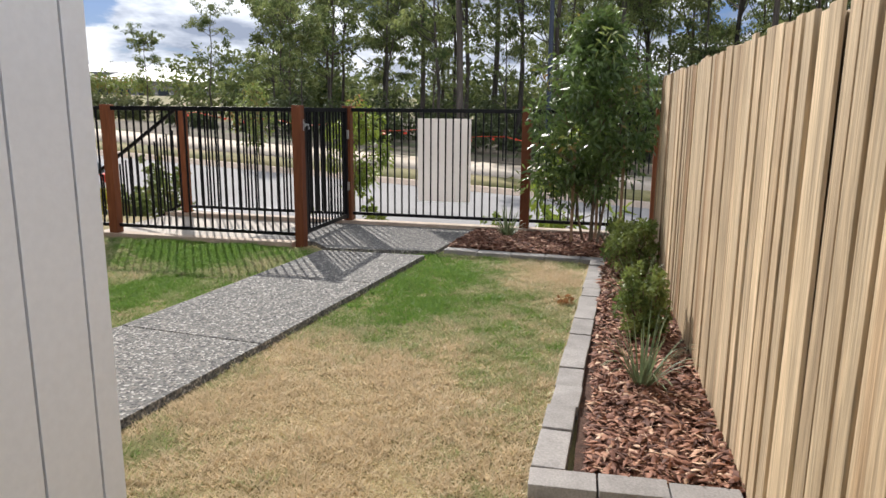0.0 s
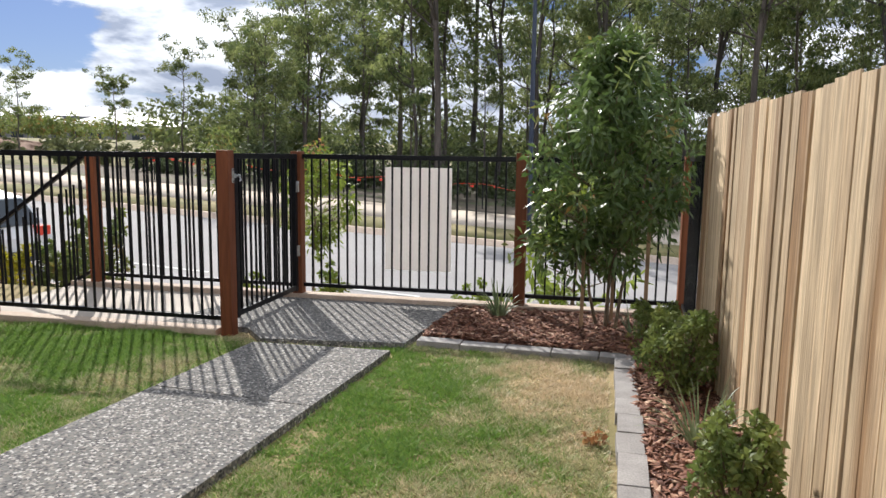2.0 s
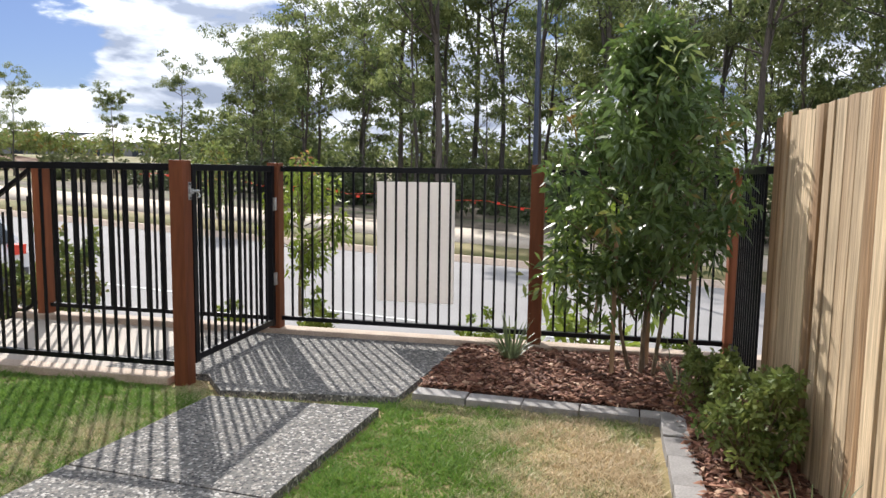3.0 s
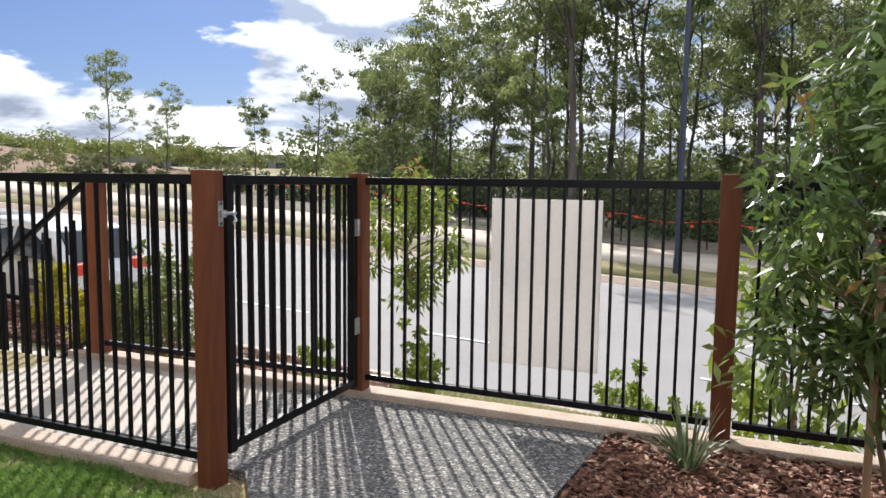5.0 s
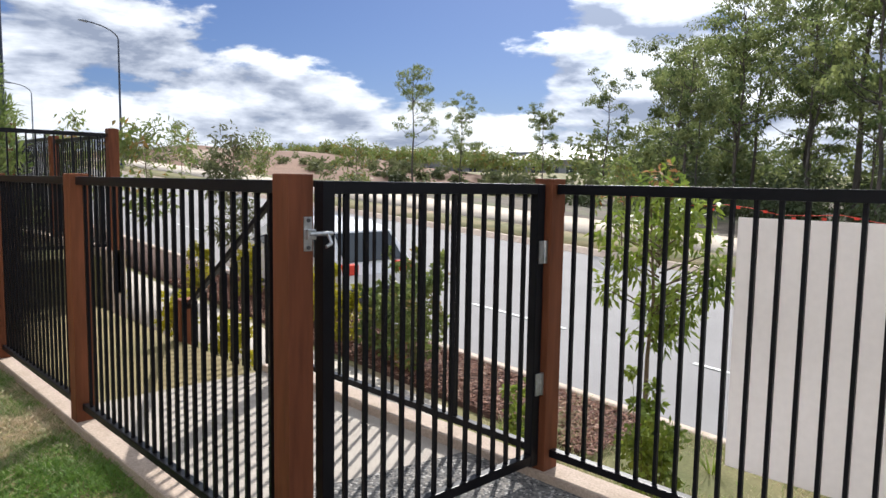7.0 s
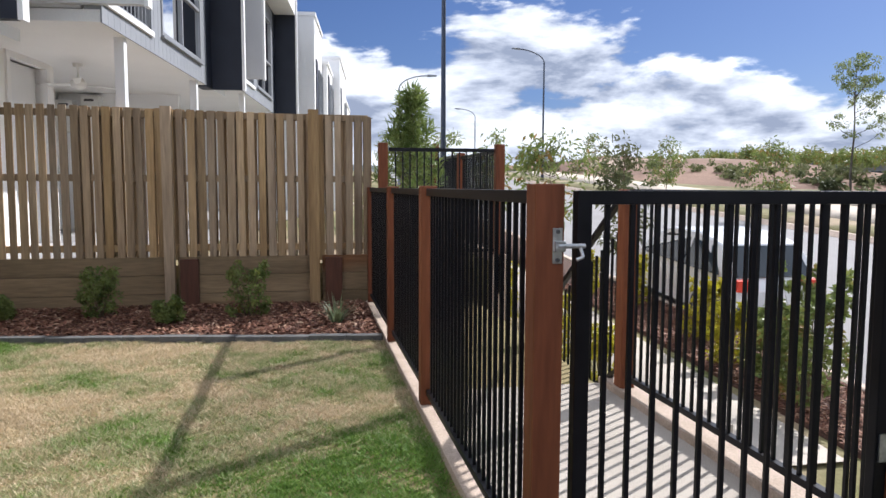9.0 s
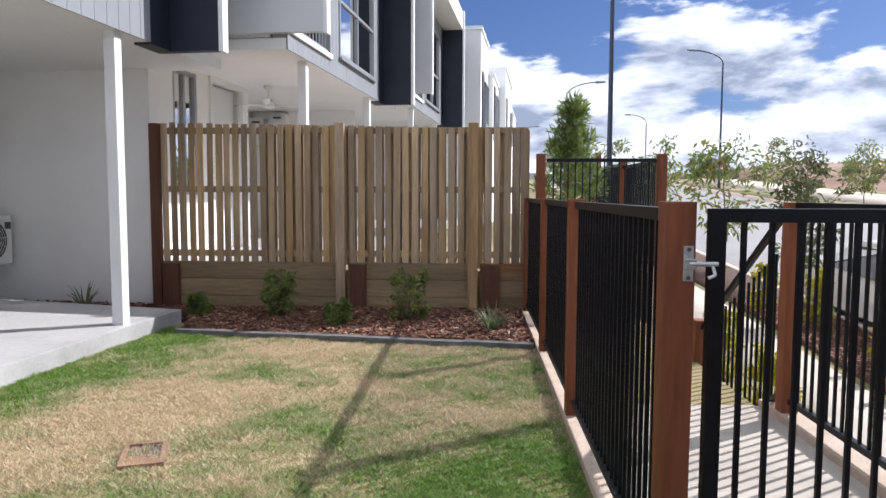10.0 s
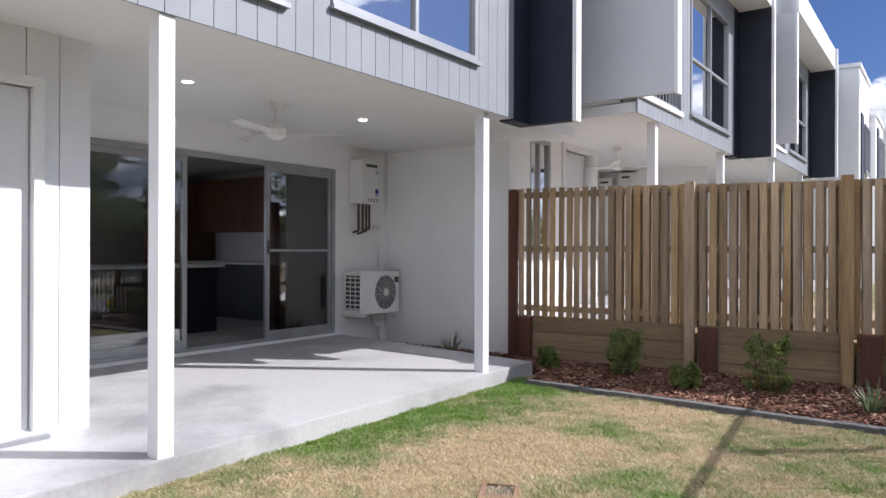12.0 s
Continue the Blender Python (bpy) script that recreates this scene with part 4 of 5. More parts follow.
part("printed_mark", b, M["logo"], hwu, "blue printed mark")
b = bmesh.new()
for i in range(4):
    for j in range(2):
        box(b, -0.12 + i * 0.055, -0.085 + i * 0.055, 0.241, 0.244, 0.03 + j * 0.022, 0.042 + j * 0.022)
part("vent_slots", b, M["darkplastic"], hwu)
for u, l in ((0.1, 0.36), (0.02, 0.38), (-0.05, 0.36), (-0.11, 0.33)):
    b = bmesh.new()
    tube(b, (u, 0.1, 0.01), (u, 0.1, -l), 0.017)
    tube(b, (u, 0.1, -l), (u, 0.0, -l - 0.02), 0.014)
    part("pipe", b, M["copper"], hwu)
for z, nm in ((1.62, "power point"), (1.35, "isolator switch")):
    s = thing("isolator_switch", f"small white weatherproof {nm} on the wall", "switch", HM @ Matrix.Translation((-0.66, AV, z)))
    b = bmesh.new()
    box(b, -0.045, 0.045, 0.0, 0.05, -0.06 if z < 1.5 else -0.035, 0.06 if z < 1.5 else 0.035)
    part("case", b, M["plastic"], s, bevel=0.006)
    b = bmesh.new()
    box(b, -0.012, 0.012, 0.05, 0.066, -0.02, 0.02)
    part("switch", b, M["plastic"], s)
cond = thing("conduit", "white electrical conduit running down the wall", "conduit", HM @ Matrix.Translation((-0.7, AV, 0)))
b = bmesh.new()
tube(b, (0, 0.02, 1.31), (-0.03, 0.02, 1.1), 0.01)
tube(b, (-0.03, 0.02, 1.1), (0.02, 0.04, 0.95), 0.01)
part("cable", b, M["plastic"], cond)
b = bmesh.new()
tube(b, (0.24, 0.1, 0.46), (0.2, 0.12, 0.3), 0.015)
tube(b, (0.2, 0.12, 0.3), (-0.02, 0.1, 0.22), 0.015)
part("drain_pipe", b, M["plastic"], cond)
b = bmesh.new()
tube(b, (-0.02, 0.1, -0.05), (-0.02, 0.1, 0.24), 0.05, n=14)
part("drain_stub", b, M["plastic"], cond)

fan = thing("ceiling_fan", "white three-blade ceiling fan on the patio soffit", "ceiling fan", HM @ Matrix.Translation((2.33, -1.44, SOFF - 0.03)))
b = bmesh.new()
tube(b, (0, 0, 0), (0, 0, -0.05), 0.07, 0.055, 20)
part("canopy", b, M["plastic"], fan)
b = bmesh.new()
tube(b, (0, 0, -0.04), (0, 0, -0.2), 0.014)
part("rod", b, M["plastic"], fan)
b = bmesh.new()
tube(b, (0, 0, -0.19), (0, 0, -0.25), 0.05, 0.1, 20)
tube(b, (0, 0, -0.25), (0, 0, -0.31), 0.1, 0.09, 20)
tube(b, (0, 0, -0.31), (0, 0, -0.34), 0.09, 0.04, 20)
part("motor", b, M["plastic"], fan)
for i in range(3):
    b = bmesh.new()
    box(b, 0.08, 0.66, -0.055, 0.055, -0.003, 0.003, Matrix.Rotation(radians(12), 4, "X"))
    for v in b.verts:
        if v.co.x < 0.1:
            v.co.y *= 0.6
    o = part("blade", b, M["plastic"], fan, bevel=0.001)
    o.matrix_basis = pose(0, 0, -0.275, 0, 0, 20 + 120 * i)
copy_thing(fan, HM @ Matrix.Translation((-3.49, -0.45, SOFF + 0.17)))
for v, z in ((-1.88, 2.2), (-1.45, 2.28)):
    nh = thing("water_heater", "white wall-mounted water heater on the neighbouring patio", "water heater", HM @ Matrix.Translation((-6.63, v, z)))
    b = bmesh.new()
    box(b, 0.0, 0.22, -0.15, 0.15, 0.0, 0.54)
    part("body", b, M["plastic"], nh, bevel=0.01)
    b = bmesh.new()
    box(b, 0.221, 0.225, -0.08, 0.08, 0.44, 0.48)
    part("flue_slot", b, M["darkplastic"], nh)
M["lampglow"] = plain("lit_downlight", (1.0, 0.93, 0.82), 0.5, 0, 30)
for u, v in ((3.32, -1.36), (1.26, -1.33), (5.6, -0.5)):
    dl = thing("downlight", "round recessed white downlight, switched on", "light", HM @ Matrix.Translation((u, v, SOFF - 0.03)), "patio downlights")
    b = bmesh.new()
    tube(b, (0, 0, -0.006), (0, 0, 0.01), 0.055, n=20)
    part("ring", b, M["trim"], dl)
    b = bmesh.new()
    tube(b, (0, 0, -0.009), (0, 0, -0.005), 0.04, n=20)
    part("lens", b, M["lampglow"], dl)

# neighbour's stepped fence
for x, y in ((-8.3, 9.66), (-8.33, 8.36), (-10.3, 9.66), (-12.3, 9.66), (-14.3, 9.66), (-16.4, 9.66)):
    fence_post(x, y, 1.73 + (0.25 if x < -11 else 0), 0.4, 0.1, "red-brown timber post of the higher fence")
bar_panel((-8.33, 8.42), (-8.3, 9.6), 1.66, 0.55)
bar_panel((-10.25, 9.66), (-8.35, 9.66), 1.66, 0.55)
bar_panel((-12.25, 9.66), (-10.35, 9.66), 1.70, 0.58)
bar_panel((-16.3, 9.66), (-12.35, 9.66), 1.9, 0.8)
b = bmesh.new()
box(b, -70, -8.25, 9.58, 9.74, -3, 0.5)
setting("neighbour_retaining", b, M["kerbstone"], "cream retaining wall under the higher fence", "retaining wall")

# paver edging
near = lambda y: -0.045 + 0.024 * (y - 4.5)
edg = thing("paver_edging", "grey concrete paver edging round the mulch bed", "edging", kind="structure")
pvm = []
for L in (0.23, 0.3):
    bm = bmesh.new()
    box(bm, 0, 0.118, 0, L - 0.006, -0.08, 0.03)
    pvm.append((L, to_mesh("paver", bm, M["paver"], 0.006)))
y = 4.56
while y < 8.05:
    L, me = pvm[0 if random.random() < 0.65 else 1]
    share("paver", me, edg, pose(near(y) + random.uniform(-0.004, 0.004), y, random.uniform(-0.006, 0.004), 0, 0, -1.4 + random.uniform(-1, 1)))
    y += L
x = near(4.4)
while x < 0.6:
    L, me = pvm[0]
    share("paver", me, edg, pose(x, 4.55, random.uniform(-0.006, 0.003), 0, 0, -90 + 3 + random.uniform(-1, 1)))
    x += L
x = -1.24
while x < 0.02:
    L, me = pvm[1]
    share("paver", me, edg, pose(x, 8.36 - 0.06 * (x + 1.2), -0.016 + random.uniform(-0.004, 0.003), 0, 0, -93 + random.uniform(-1, 1)))
    x += L
edl = thing("dark_edging", "low charcoal edging beside the picket bed", "edging", kind="structure")
bm = bmesh.new()
box(bm, 0, 0.09, 0, 0.3, -0.08, 0.022)
dm = to_mesh("edging_block", bm, M["darkpaver"], 0.005)
for i in range(11):
    f = i / 10
    share("edging_block", dm, edl, pose(-6.98 + 0.43 * f, 4.86 + 3.0 * f, random.uniform(-0.004, 0.004), 0, 0, -8.2))
for pts, nm in (([(0.1, 4.55), (0.7, 4.55), (0.62, 9.42), (-1.17, 9.42), (-1.24, 8.36), (0.05, 8.28)], "mulch_bed_fence"),
                ([(-8.32, 4.1), (-7.5, 4.72), (-6.95, 4.86), (-6.53, 7.9), (-6.5, 8.16), (-8.32, 8.16)], "mulch_bed_picket"),
                ([(-8.62, 2.1), (-7.75, 2.0), (-7.5, 4.68), (-8.4, 4.6)], "mulch_bed_house")):
    bm = bmesh.new()
    prism(bm, pts, -0.06, 0.0)
    setting(nm, bm, M["mulchbase"], "dark bark mulch garden bed", "garden bed")


def inside(px, py, poly):
    r = np.zeros(len(px), bool)
    j = len(poly) - 1
    for i in range(len(poly)):
        (xi, yi), (xj, yj) = poly[i], poly[j]
        c = ((yi > py) != (yj > py)) & (px < (xj - xi) * (py - yi) / (yj - yi + 1e-9) + xi)
        r ^= c
        j = i
    return r


BED_A = [(0.14, 4.57), (0.66, 4.57), (0.55, 9.4), (-1.17, 9.4), (-1.24, 8.4), (0.12, 8.3)]
BED_B = [(-8.3, 4.12), (-7.5, 4.74), (-6.95, 4.9), (-6.53, 8.15), (-8.3, 8.15)]
BED_C = [(-8.6, 2.12), (-7.75, 2.05), (-7.52, 4.66), (-8.38, 4.5)]
rng = np.random.default_rng(4)


def chips(name, poly, count, level=lambda x: 0.0 * x):
    xs, ys = [p[0] for p in poly], [p[1] for p in poly]
    x, y = rng.uniform(min(xs), max(xs), count * 2), rng.uniform(min(ys), max(ys), count * 2)
    keep = inside(x, y, poly)
    x, y = x[keep][:count], y[keep][:count]
    n = len(x)
    a, L, W = rng.uniform(0, 6.283, n), rng.uniform(0.012, 0.045, n), rng.uniform(0.004, 0.012, n)
    tilt = rng.normal(0, 0.35, n)
    z = rng.uniform(0.003, 0.03, n) + level(x)
    dx, dy = np.cos(a), np.sin(a)
    c = np.stack([x, y, z], 1)
    e = np.stack([dx * L, dy * L, np.sin(tilt) * L * 0.7], 1)
    s = np.stack([-dy * W, dx * W, rng.normal(0, 0.4, n) * W], 1)
    t = np.tile(np.array([0, 0, 0.004]), (n, 1))
    v = np.stack([c - e, c + s + t, c + e, c - s + t, c - t], 1).reshape(-1, 3)
    k = (np.arange(n) * 5)[:, None]
    f = np.concatenate([k + np.array([0, 3, 1]), k + np.array([1, 3, 2]), k + np.array([0, 1, 4]), k + np.array([2, 3, 4])])
    ob = new(name, quick_mesh(name, v, f, M["chip"]))
    return tagged(ob, "loose red-brown bark mulch chips", "mulch", kind="stuff")


chips("bark_mulch", BED_A, 26000)
chips("bark_mulch", BED_B, 14000)
chips("bark_mulch", BED_C, 3000)
chips("bark_mulch", [(-14, 12.52), (-4.4, 12.52), (-4.4, 13.84), (-14, 13.84)], 26000, lambda x: -1.7 - 0.06 * x + 0.148)

# lawn
pav = [[tuple(hw(u, v).xy) for u, v in ((4.81, -0.1), (5.78, -0.1), (5.78, 3.9), (4.81, 3.75))],
       [(-2.52, 8.3), (-2.3, 8.03), (-1.29, 8.15), (-1.18, 9.42), (-3.0, 9.42), (-3.2, 8.3)],
       [tuple(hw(u, v).xy) for u, v in ((-0.02, 0.015), (5.82, 0.015), (5.82, -0.93), (7.12, -0.93), (7.12, -4), (-0.02, -4))]]
BLOCK = pav + [[(-0.06, 4.37), (0.7, 4.37), (0.6, 9.45), (-1.2, 9.45), (-1.26, 8.34), (0.0, 8.25)], [(-8.4, 4.0), (-7.46, 4.66), (-6.93, 4.82), (-6.42, 8.2), (-8.4, 8.2)], [(-8.7, 1), (-7.43, 1), (-7.43, 4.7), (-8.7, 4.7)]]


def dryness(x, y):
    """How dry the lawn is: worn straw patches and watered green ones."""
    d = np.full(len(x), 0.495)
    for cx, cy, r, k in ((-0.9, 4.9, 0.95, 0.45), (-0.25, 7.5, 0.6, 0.4), (-0.35, 6.6, 0.5, 0.2), (-5.0, 5.75, 0.75, 0.34), (-4.2, 5.6, 0.7, 0.3), (-5.3, 6.9, 0.25, 0.15), (-6.2, 5.9, 0.6, 0.28), (-4.6, 7.55, 0.3, 0.2),
                         (-0.95, 6.7, 0.85, -0.55), (-1.2, 7.7, 0.6, -0.4), (-0.4, 5.6, 0.4, -0.1), (-5.2, 4.75, 0.65, -0.5), (-6.6, 5.0, 0.7, -0.35), (-4.3, 4.4, 0.5, -0.4), (-3.3, 7.9, 0.75, -0.6), (-5.65, 5.95, 0.3, -0.35), (-4.35, 6.4, 0.35, -0.22), (-2.9, 6.2, 0.6, -0.35), (-4.0, 7.9, 0.5, -0.3)):
        d += k * np.exp(-((x - cx) ** 2 + (y - cy) ** 2) / (r * r))
    for fq, am, ph in ((1.7, 0.08, 0.3), (3.9, 0.11, 1.1), (9.3, 0.13, 2.0), (21.0, 0.10, 0.6)):
        d += am * np.sin(fq * x + 1.3 * np.sin(fq * 0.8 * y + ph)) * np.cos(fq * 0.9 * y + 0.7 * x + ph)
    return d


def lawn(name, count, x0, x1, y0, y1, tall):
    x, y = rng.uniform(x0, x1, count), rng.uniform(y0, y1, count)
    ok = np.ones(count, bool)
    for p in BLOCK:
        ok &= ~inside(x, y, p)
    ok &= ~((y > 8.15) & (x < -2.5)) & (y < 8.5)
    x, y = x[ok], y[ok]
    n = len(x)
    a, w = rng.uniform(0, 6.283, n), rng.uniform(0.0025, 0.0055, n)
    clump = np.sin(23 * x + 2.1 * np.sin(17 * y)) * np.cos(19 * y + 1.7 * np.sin(13 * x)) + 0.6 * np.sin(7 * x + 1.9 * np.sin(6 * y))
    h = tall * rng.uniform(0.45, 1.1, n) * (1 + 0.42 * clump)
    lean = rng.uniform(0.5, 1.9, n) * h
    b = rng.uniform(0, 6.283, n)
    base = np.stack([x, y, np.full(n, -0.032)], 1)
    side = np.stack([np.cos(a) * w, np.sin(a) * w, np.zeros(n)], 1)
    tip = base + np.stack([np.cos(b) * lean, np.sin(b) * lean, h], 1)
    v = np.stack([base - side, base + side, tip], 1).reshape(-1, 3)
    f = (np.arange(n) * 3)[:, None] + np.array([0, 1, 2])
    me = quick_mesh(name, v, f, M["grass"])
    me.materials.append(M["grassmid"])
    me.materials.append(M["straw"])
    dry = dryness(x, y) + rng.normal(0, 0.11, n)
    me.polygons.foreach_set("material_index", ((dry > 0.3).astype(np.int32) + (dry > 0.56).astype(np.int32)))
    ob = new(name, me)
    return tagged(ob, "short couch lawn, green with dry straw patches", "grass", kind="stuff")


lawn("lawn_grass", 420000, -3.2, 0.3, 2.6, 8.5, 0.026)
lawn("lawn_grass", 380000, -7.6, -3.0, 3.9, 8.3, 0.027)


def verge_blades(name, count, x0, x1, y0, y1, tall):
    """Rough seeding grass on the street bank, in drifts."""
    x, y = rng.uniform(x0, x1, count), rng.uniform(y0, y1, count)
    drift = np.sin(1.9 * x + 1.2 * np.sin(2.3 * y)) + np.cos(3.1 * y + 0.9 * np.sin(2.7 * x))
    keep = drift + rng.normal(0, 0.6, count) > -0.5
    x, y, drift = x[keep], y[keep], drift[keep]
    n = len(x)
    ys, zs = [p[0] for p in gy], [p[1] for p in gy]
    z = -1.7 - 0.06 * x + np.interp(y, ys, zs) - 0.01
    a, b, w = rng.uniform(0, 6.283, n), rng.uniform(0, 6.283, n), rng.uniform(0.003, 0.007, n)
    h = tall * rng.uniform(0.4, 1.2, n) * (1 + 0.25 * drift)
    lean = h * rng.uniform(0.3, 1.3, n)
    base = np.stack([x, y, z], 1)
    edge = np.stack([np.cos(a) * w, np.sin(a) * w, np.zeros(n)], 1)
    tip = base + np.stack([np.cos(b) * lean, np.sin(b) * lean, h], 1)
    me = quick_mesh(name, np.stack([base - edge, base + edge, tip], 1).reshape(-1, 3), (np.arange(n) * 3)[:, None] + np.array([0, 1, 2]), M["grass"])
    me.materials.append(M["grassmid"])
    me.materials.append(M["straw"])
    me.polygons.foreach_set("material_index", rng.choice(3, n, p=(0.22, 0.5, 0.28)).astype(np.int32))
    return tagged(new(name, me), "rough dry verge grass below the fence", "grass", kind="stuff")


verge_blades("verge_grass", 110000, -5.5, 2.5, 9.75, 13.9, 0.085)


# plants
def leaf_cloud(centres, sizes, per, length, width, droop=0.2, spread=1.0, flat=1.0):
    """Leaves as bent diamonds, scattered round the given centres."""
    c = np.repeat(np.asarray(centres, float), per, 0)
    r = np.repeat(np.asarray(sizes, float), per)[:, None]
    n = len(c)
    d = rng.normal(0, 1, (n, 3))
    d /= np.linalg.norm(d, axis=1)[:, None]
    p = c + d * r * rng.uniform(0.25, 1.0, (n, 1)) ** 0.6 * np.array([1, 1, flat])
    ax = d * 0.6 * spread + rng.normal(0, 0.5, (n, 3))
    ax[:, 2] -= droop
    ax /= np.linalg.norm(ax, axis=1)[:, None]
    sd = np.cross(ax, rng.normal(0, 1, (n, 3)))
    sd /= np.linalg.norm(sd, axis=1)[:, None] + 1e-9
    L = length * rng.uniform(0.6, 1.3, (n, 1))
    W = width * rng.uniform(0.7, 1.2, (n, 1))
    mid = p + ax * L * 0.5
    v = np.stack([p, mid + sd * W, p + ax * L + np.array([0, 0, -0.15]) * L, mid - sd * W], 1).reshape(-1, 3)
    f = (np.arange(n) * 4)[:, None] + np.array([0, 1, 2, 3])
    return v, f


def stems(segments, mat, name="trunk", n=6):
    bm = bmesh.new()
    for a, b, r0, r1 in segments:
        tube(bm, a, b, r0, r1, n)
    return to_mesh(name, bm, mat)


def plant(name, label, category, m, trunk_segments, clouds, group=""):
    t = thing(name, label, category, m, group)
    share("trunk", stems(trunk_segments, M["stem"]), t, Matrix())
    for nm, (v, f), mat in clouds:
        leaves = share(nm, quick_mesh(nm, v, f, M[mat]), t, Matrix())
        if nm.startswith("new"):
            tagged(leaves, kind="stuff")
    return t


def wander(a, b, n, jit):
    pts = [Vector(a).lerp(Vector(b), i / n) + Vector((random.uniform(-jit, jit), random.uniform(-jit, jit), 0)) * (0 < i) for i in range(n + 1)]
    return pts


# young lilly pilly at the fence
segs, cen, siz = [], [], []
for bx, by, tx, ty, h in ((0.0, 0.0, 0.05, 0, 1.98), (-0.06, 0.05, -0.35, 0.1, 1.6), (0.07, -0.03, 0.35, 0.05, 1.75), (0.02, 0.04, 0.1, 0.25, 1.5)):
    pts = wander((bx, by, 0), (tx, ty, h), 6, 0.02)
    for i, (p, q) in enumerate(zip(pts, pts[1:])):
        segs.append((p, q, 0.014 - 0.0018 * i, 0.0125 - 0.0018 * i))
for i in range(215):
    z = random.uniform(0.45, 2.04)
    k = (z - 0.45) / 1.59
    R = (0.24 + 0.85 * k) if k < 0.36 else 0.52 * (1 - ((k - 0.36) / 0.64) ** 2.3) + 0.05
    a, r = random.uniform(0, 6.283), R * math.sqrt(random.random())
    p = (r * math.cos(a), 0.8 * r * math.sin(a), z)
    cen.append(p)
    siz.append(random.uniform(0.07, 0.14))
    if i % 3 == 0:
        segs.append(((p[0] * 0.2, p[1] * 0.2, z - 0.25), p, 0.006, 0.003))
for i in range(8):
    cen.append((-0.42 + random.uniform(-0.12, 0.12), random.uniform(-0.15, 0.1), 0.62 + random.uniform(-0.1, 0.12)))
    siz.append(0.12)
lp_tree = plant("young_tree", "young bushy dark-leaved tree staked in the mulch bed", "tree", pose(0.0, 8.95, 0.0), segs,
                [("crown", leaf_cloud(cen, siz, 34, 0.09, 0.013, 0.25), "lillyleaf"), ("new_growth", leaf_cloud([(-0.1, 0, 2.0), (0.1, 0, 2.05), (-0.55, -0.1, 0.6), (-0.45, 0, 1.55), (0.3, -0.3, 1.4), (-0.2, -0.35, 1.0), (0.1, -0.4, 1.8), (0.4, -0.1, 1.0)], [0.12, 0.1, 0.2, 0.15, 0.15, 0.15, 0.12, 0.15], 34, 0.08, 0.012), "shrubleaf")])
for x, y in ((-0.17, 8.9), (0.27, 8.85), (0.05, 9.15)):
    st = thing("garden_stake", "thin hardwood stake beside the young tree", "stake", pose(x, y, 0), "stakes of the young tree")
    bm = bmesh.new()
    box(bm, -0.013, 0.013, -0.013, 0.013, -0.1, 0.95)
    part("stake", bm, M["stake"], st, bevel=0.002)


def shrub(x, y, h, w, mat, leaf=0.035, n=70, label="small leafy shrub in the mulch bed", z=0.0, per=34, group="garden shrubs", droop=-0.1):
    s, c, r = [], [], []
    for i in range(n):
        a, k = random.uniform(0, 6.283), random.random()
        rr = w * math.sqrt(random.random()) * (0.45 + 0.75 * math.sin(math.pi * min(1, 0.2 + 0.7 * k)))
        p = (rr * math.cos(a), rr * math.sin(a), h * (0.12 + 0.85 * k))
        c.append(p)
        r.append(random.uniform(0.03, 0.065) * (h / 0.5) ** 0.6)
        if i % 2 == 0:
            s.append(((p[0] * 0.12, p[1] * 0.12, 0.0), p, 0.0045, 0.002))
    for i in range(9):
        a = random.uniform(0, 6.283)
        p = (w * 0.9 * math.cos(a), w * 0.9 * math.sin(a), h * random.uniform(0.9, 1.2))
        s.append(((p[0] * 0.4, p[1] * 0.4, h * 0.5), p, 0.003, 0.0015))
        c += [p, tuple(0.8 * q + 0.2 * r0 for q, r0 in zip(p, (0, 0, h * 0.5)))]
        r += [0.025, 0.03]
    return plant("shrub", label, "shrub", pose(x, y, z, 0, 0, random.uniform(0, 360)), s, [("foliage", leaf_cloud(c, r, per, leaf, leaf * 0.28, droop), mat)], group)


def strappy(x, y, h, n, mat="strapleaf", z=0.0, label="strappy arching grass tuft in the mulch", w=0.0065):
    t = thing("grass_tuft", label, "grass tuft", pose(x, y, z), "strappy tufts")
    vs, fs = [], []
    for i in range(n):
        a, out, up = random.uniform(0, 6.283), random.uniform(0.25, 1.0), random.uniform(0.55, 1.1)
        d, sd = Vector((math.cos(a), math.sin(a), 0)), Vector((-math.sin(a), math.cos(a), 0))
        k0 = len(vs)
        for j in range(6):
            q = j / 5
            p = d * (0.03 + out * h * q) + Vector((0, 0, h * up * (q * 1.7 - 1.15 * out * q * q)))
            ww = w * (1 - 0.85 * q)
            vs += [p - sd * ww, p + sd * ww]
        for j in range(5):
            fs.append((k0 + 2 * j, k0 + 2 * j + 1, k0 + 2 * j + 3, k0 + 2 * j + 2))
    share("leaves", quick_mesh("leaves", np.array([tuple(v) for v in vs]), np.array(fs), M[mat]), t, Matrix())
    return t


shrub(0.36, 7.62, 0.40, 0.17, "shrubleaf", label="dense shrub with bronze new tips by the fence")
shrub(0.38, 6.2, 0.32, 0.12, "shrubleaf", n=54)
shrub(0.30, 8.35, 0.28, 0.13, "shrubleaf", n=36)
strappy(0.36, 5.45, 0.27, 50)
strappy(0.36, 6.85, 0.28, 50)
strappy(-0.80, 9.1, 0.24, 50, w=0.009)
strappy(0.2, 8.75, 0.2, 30)
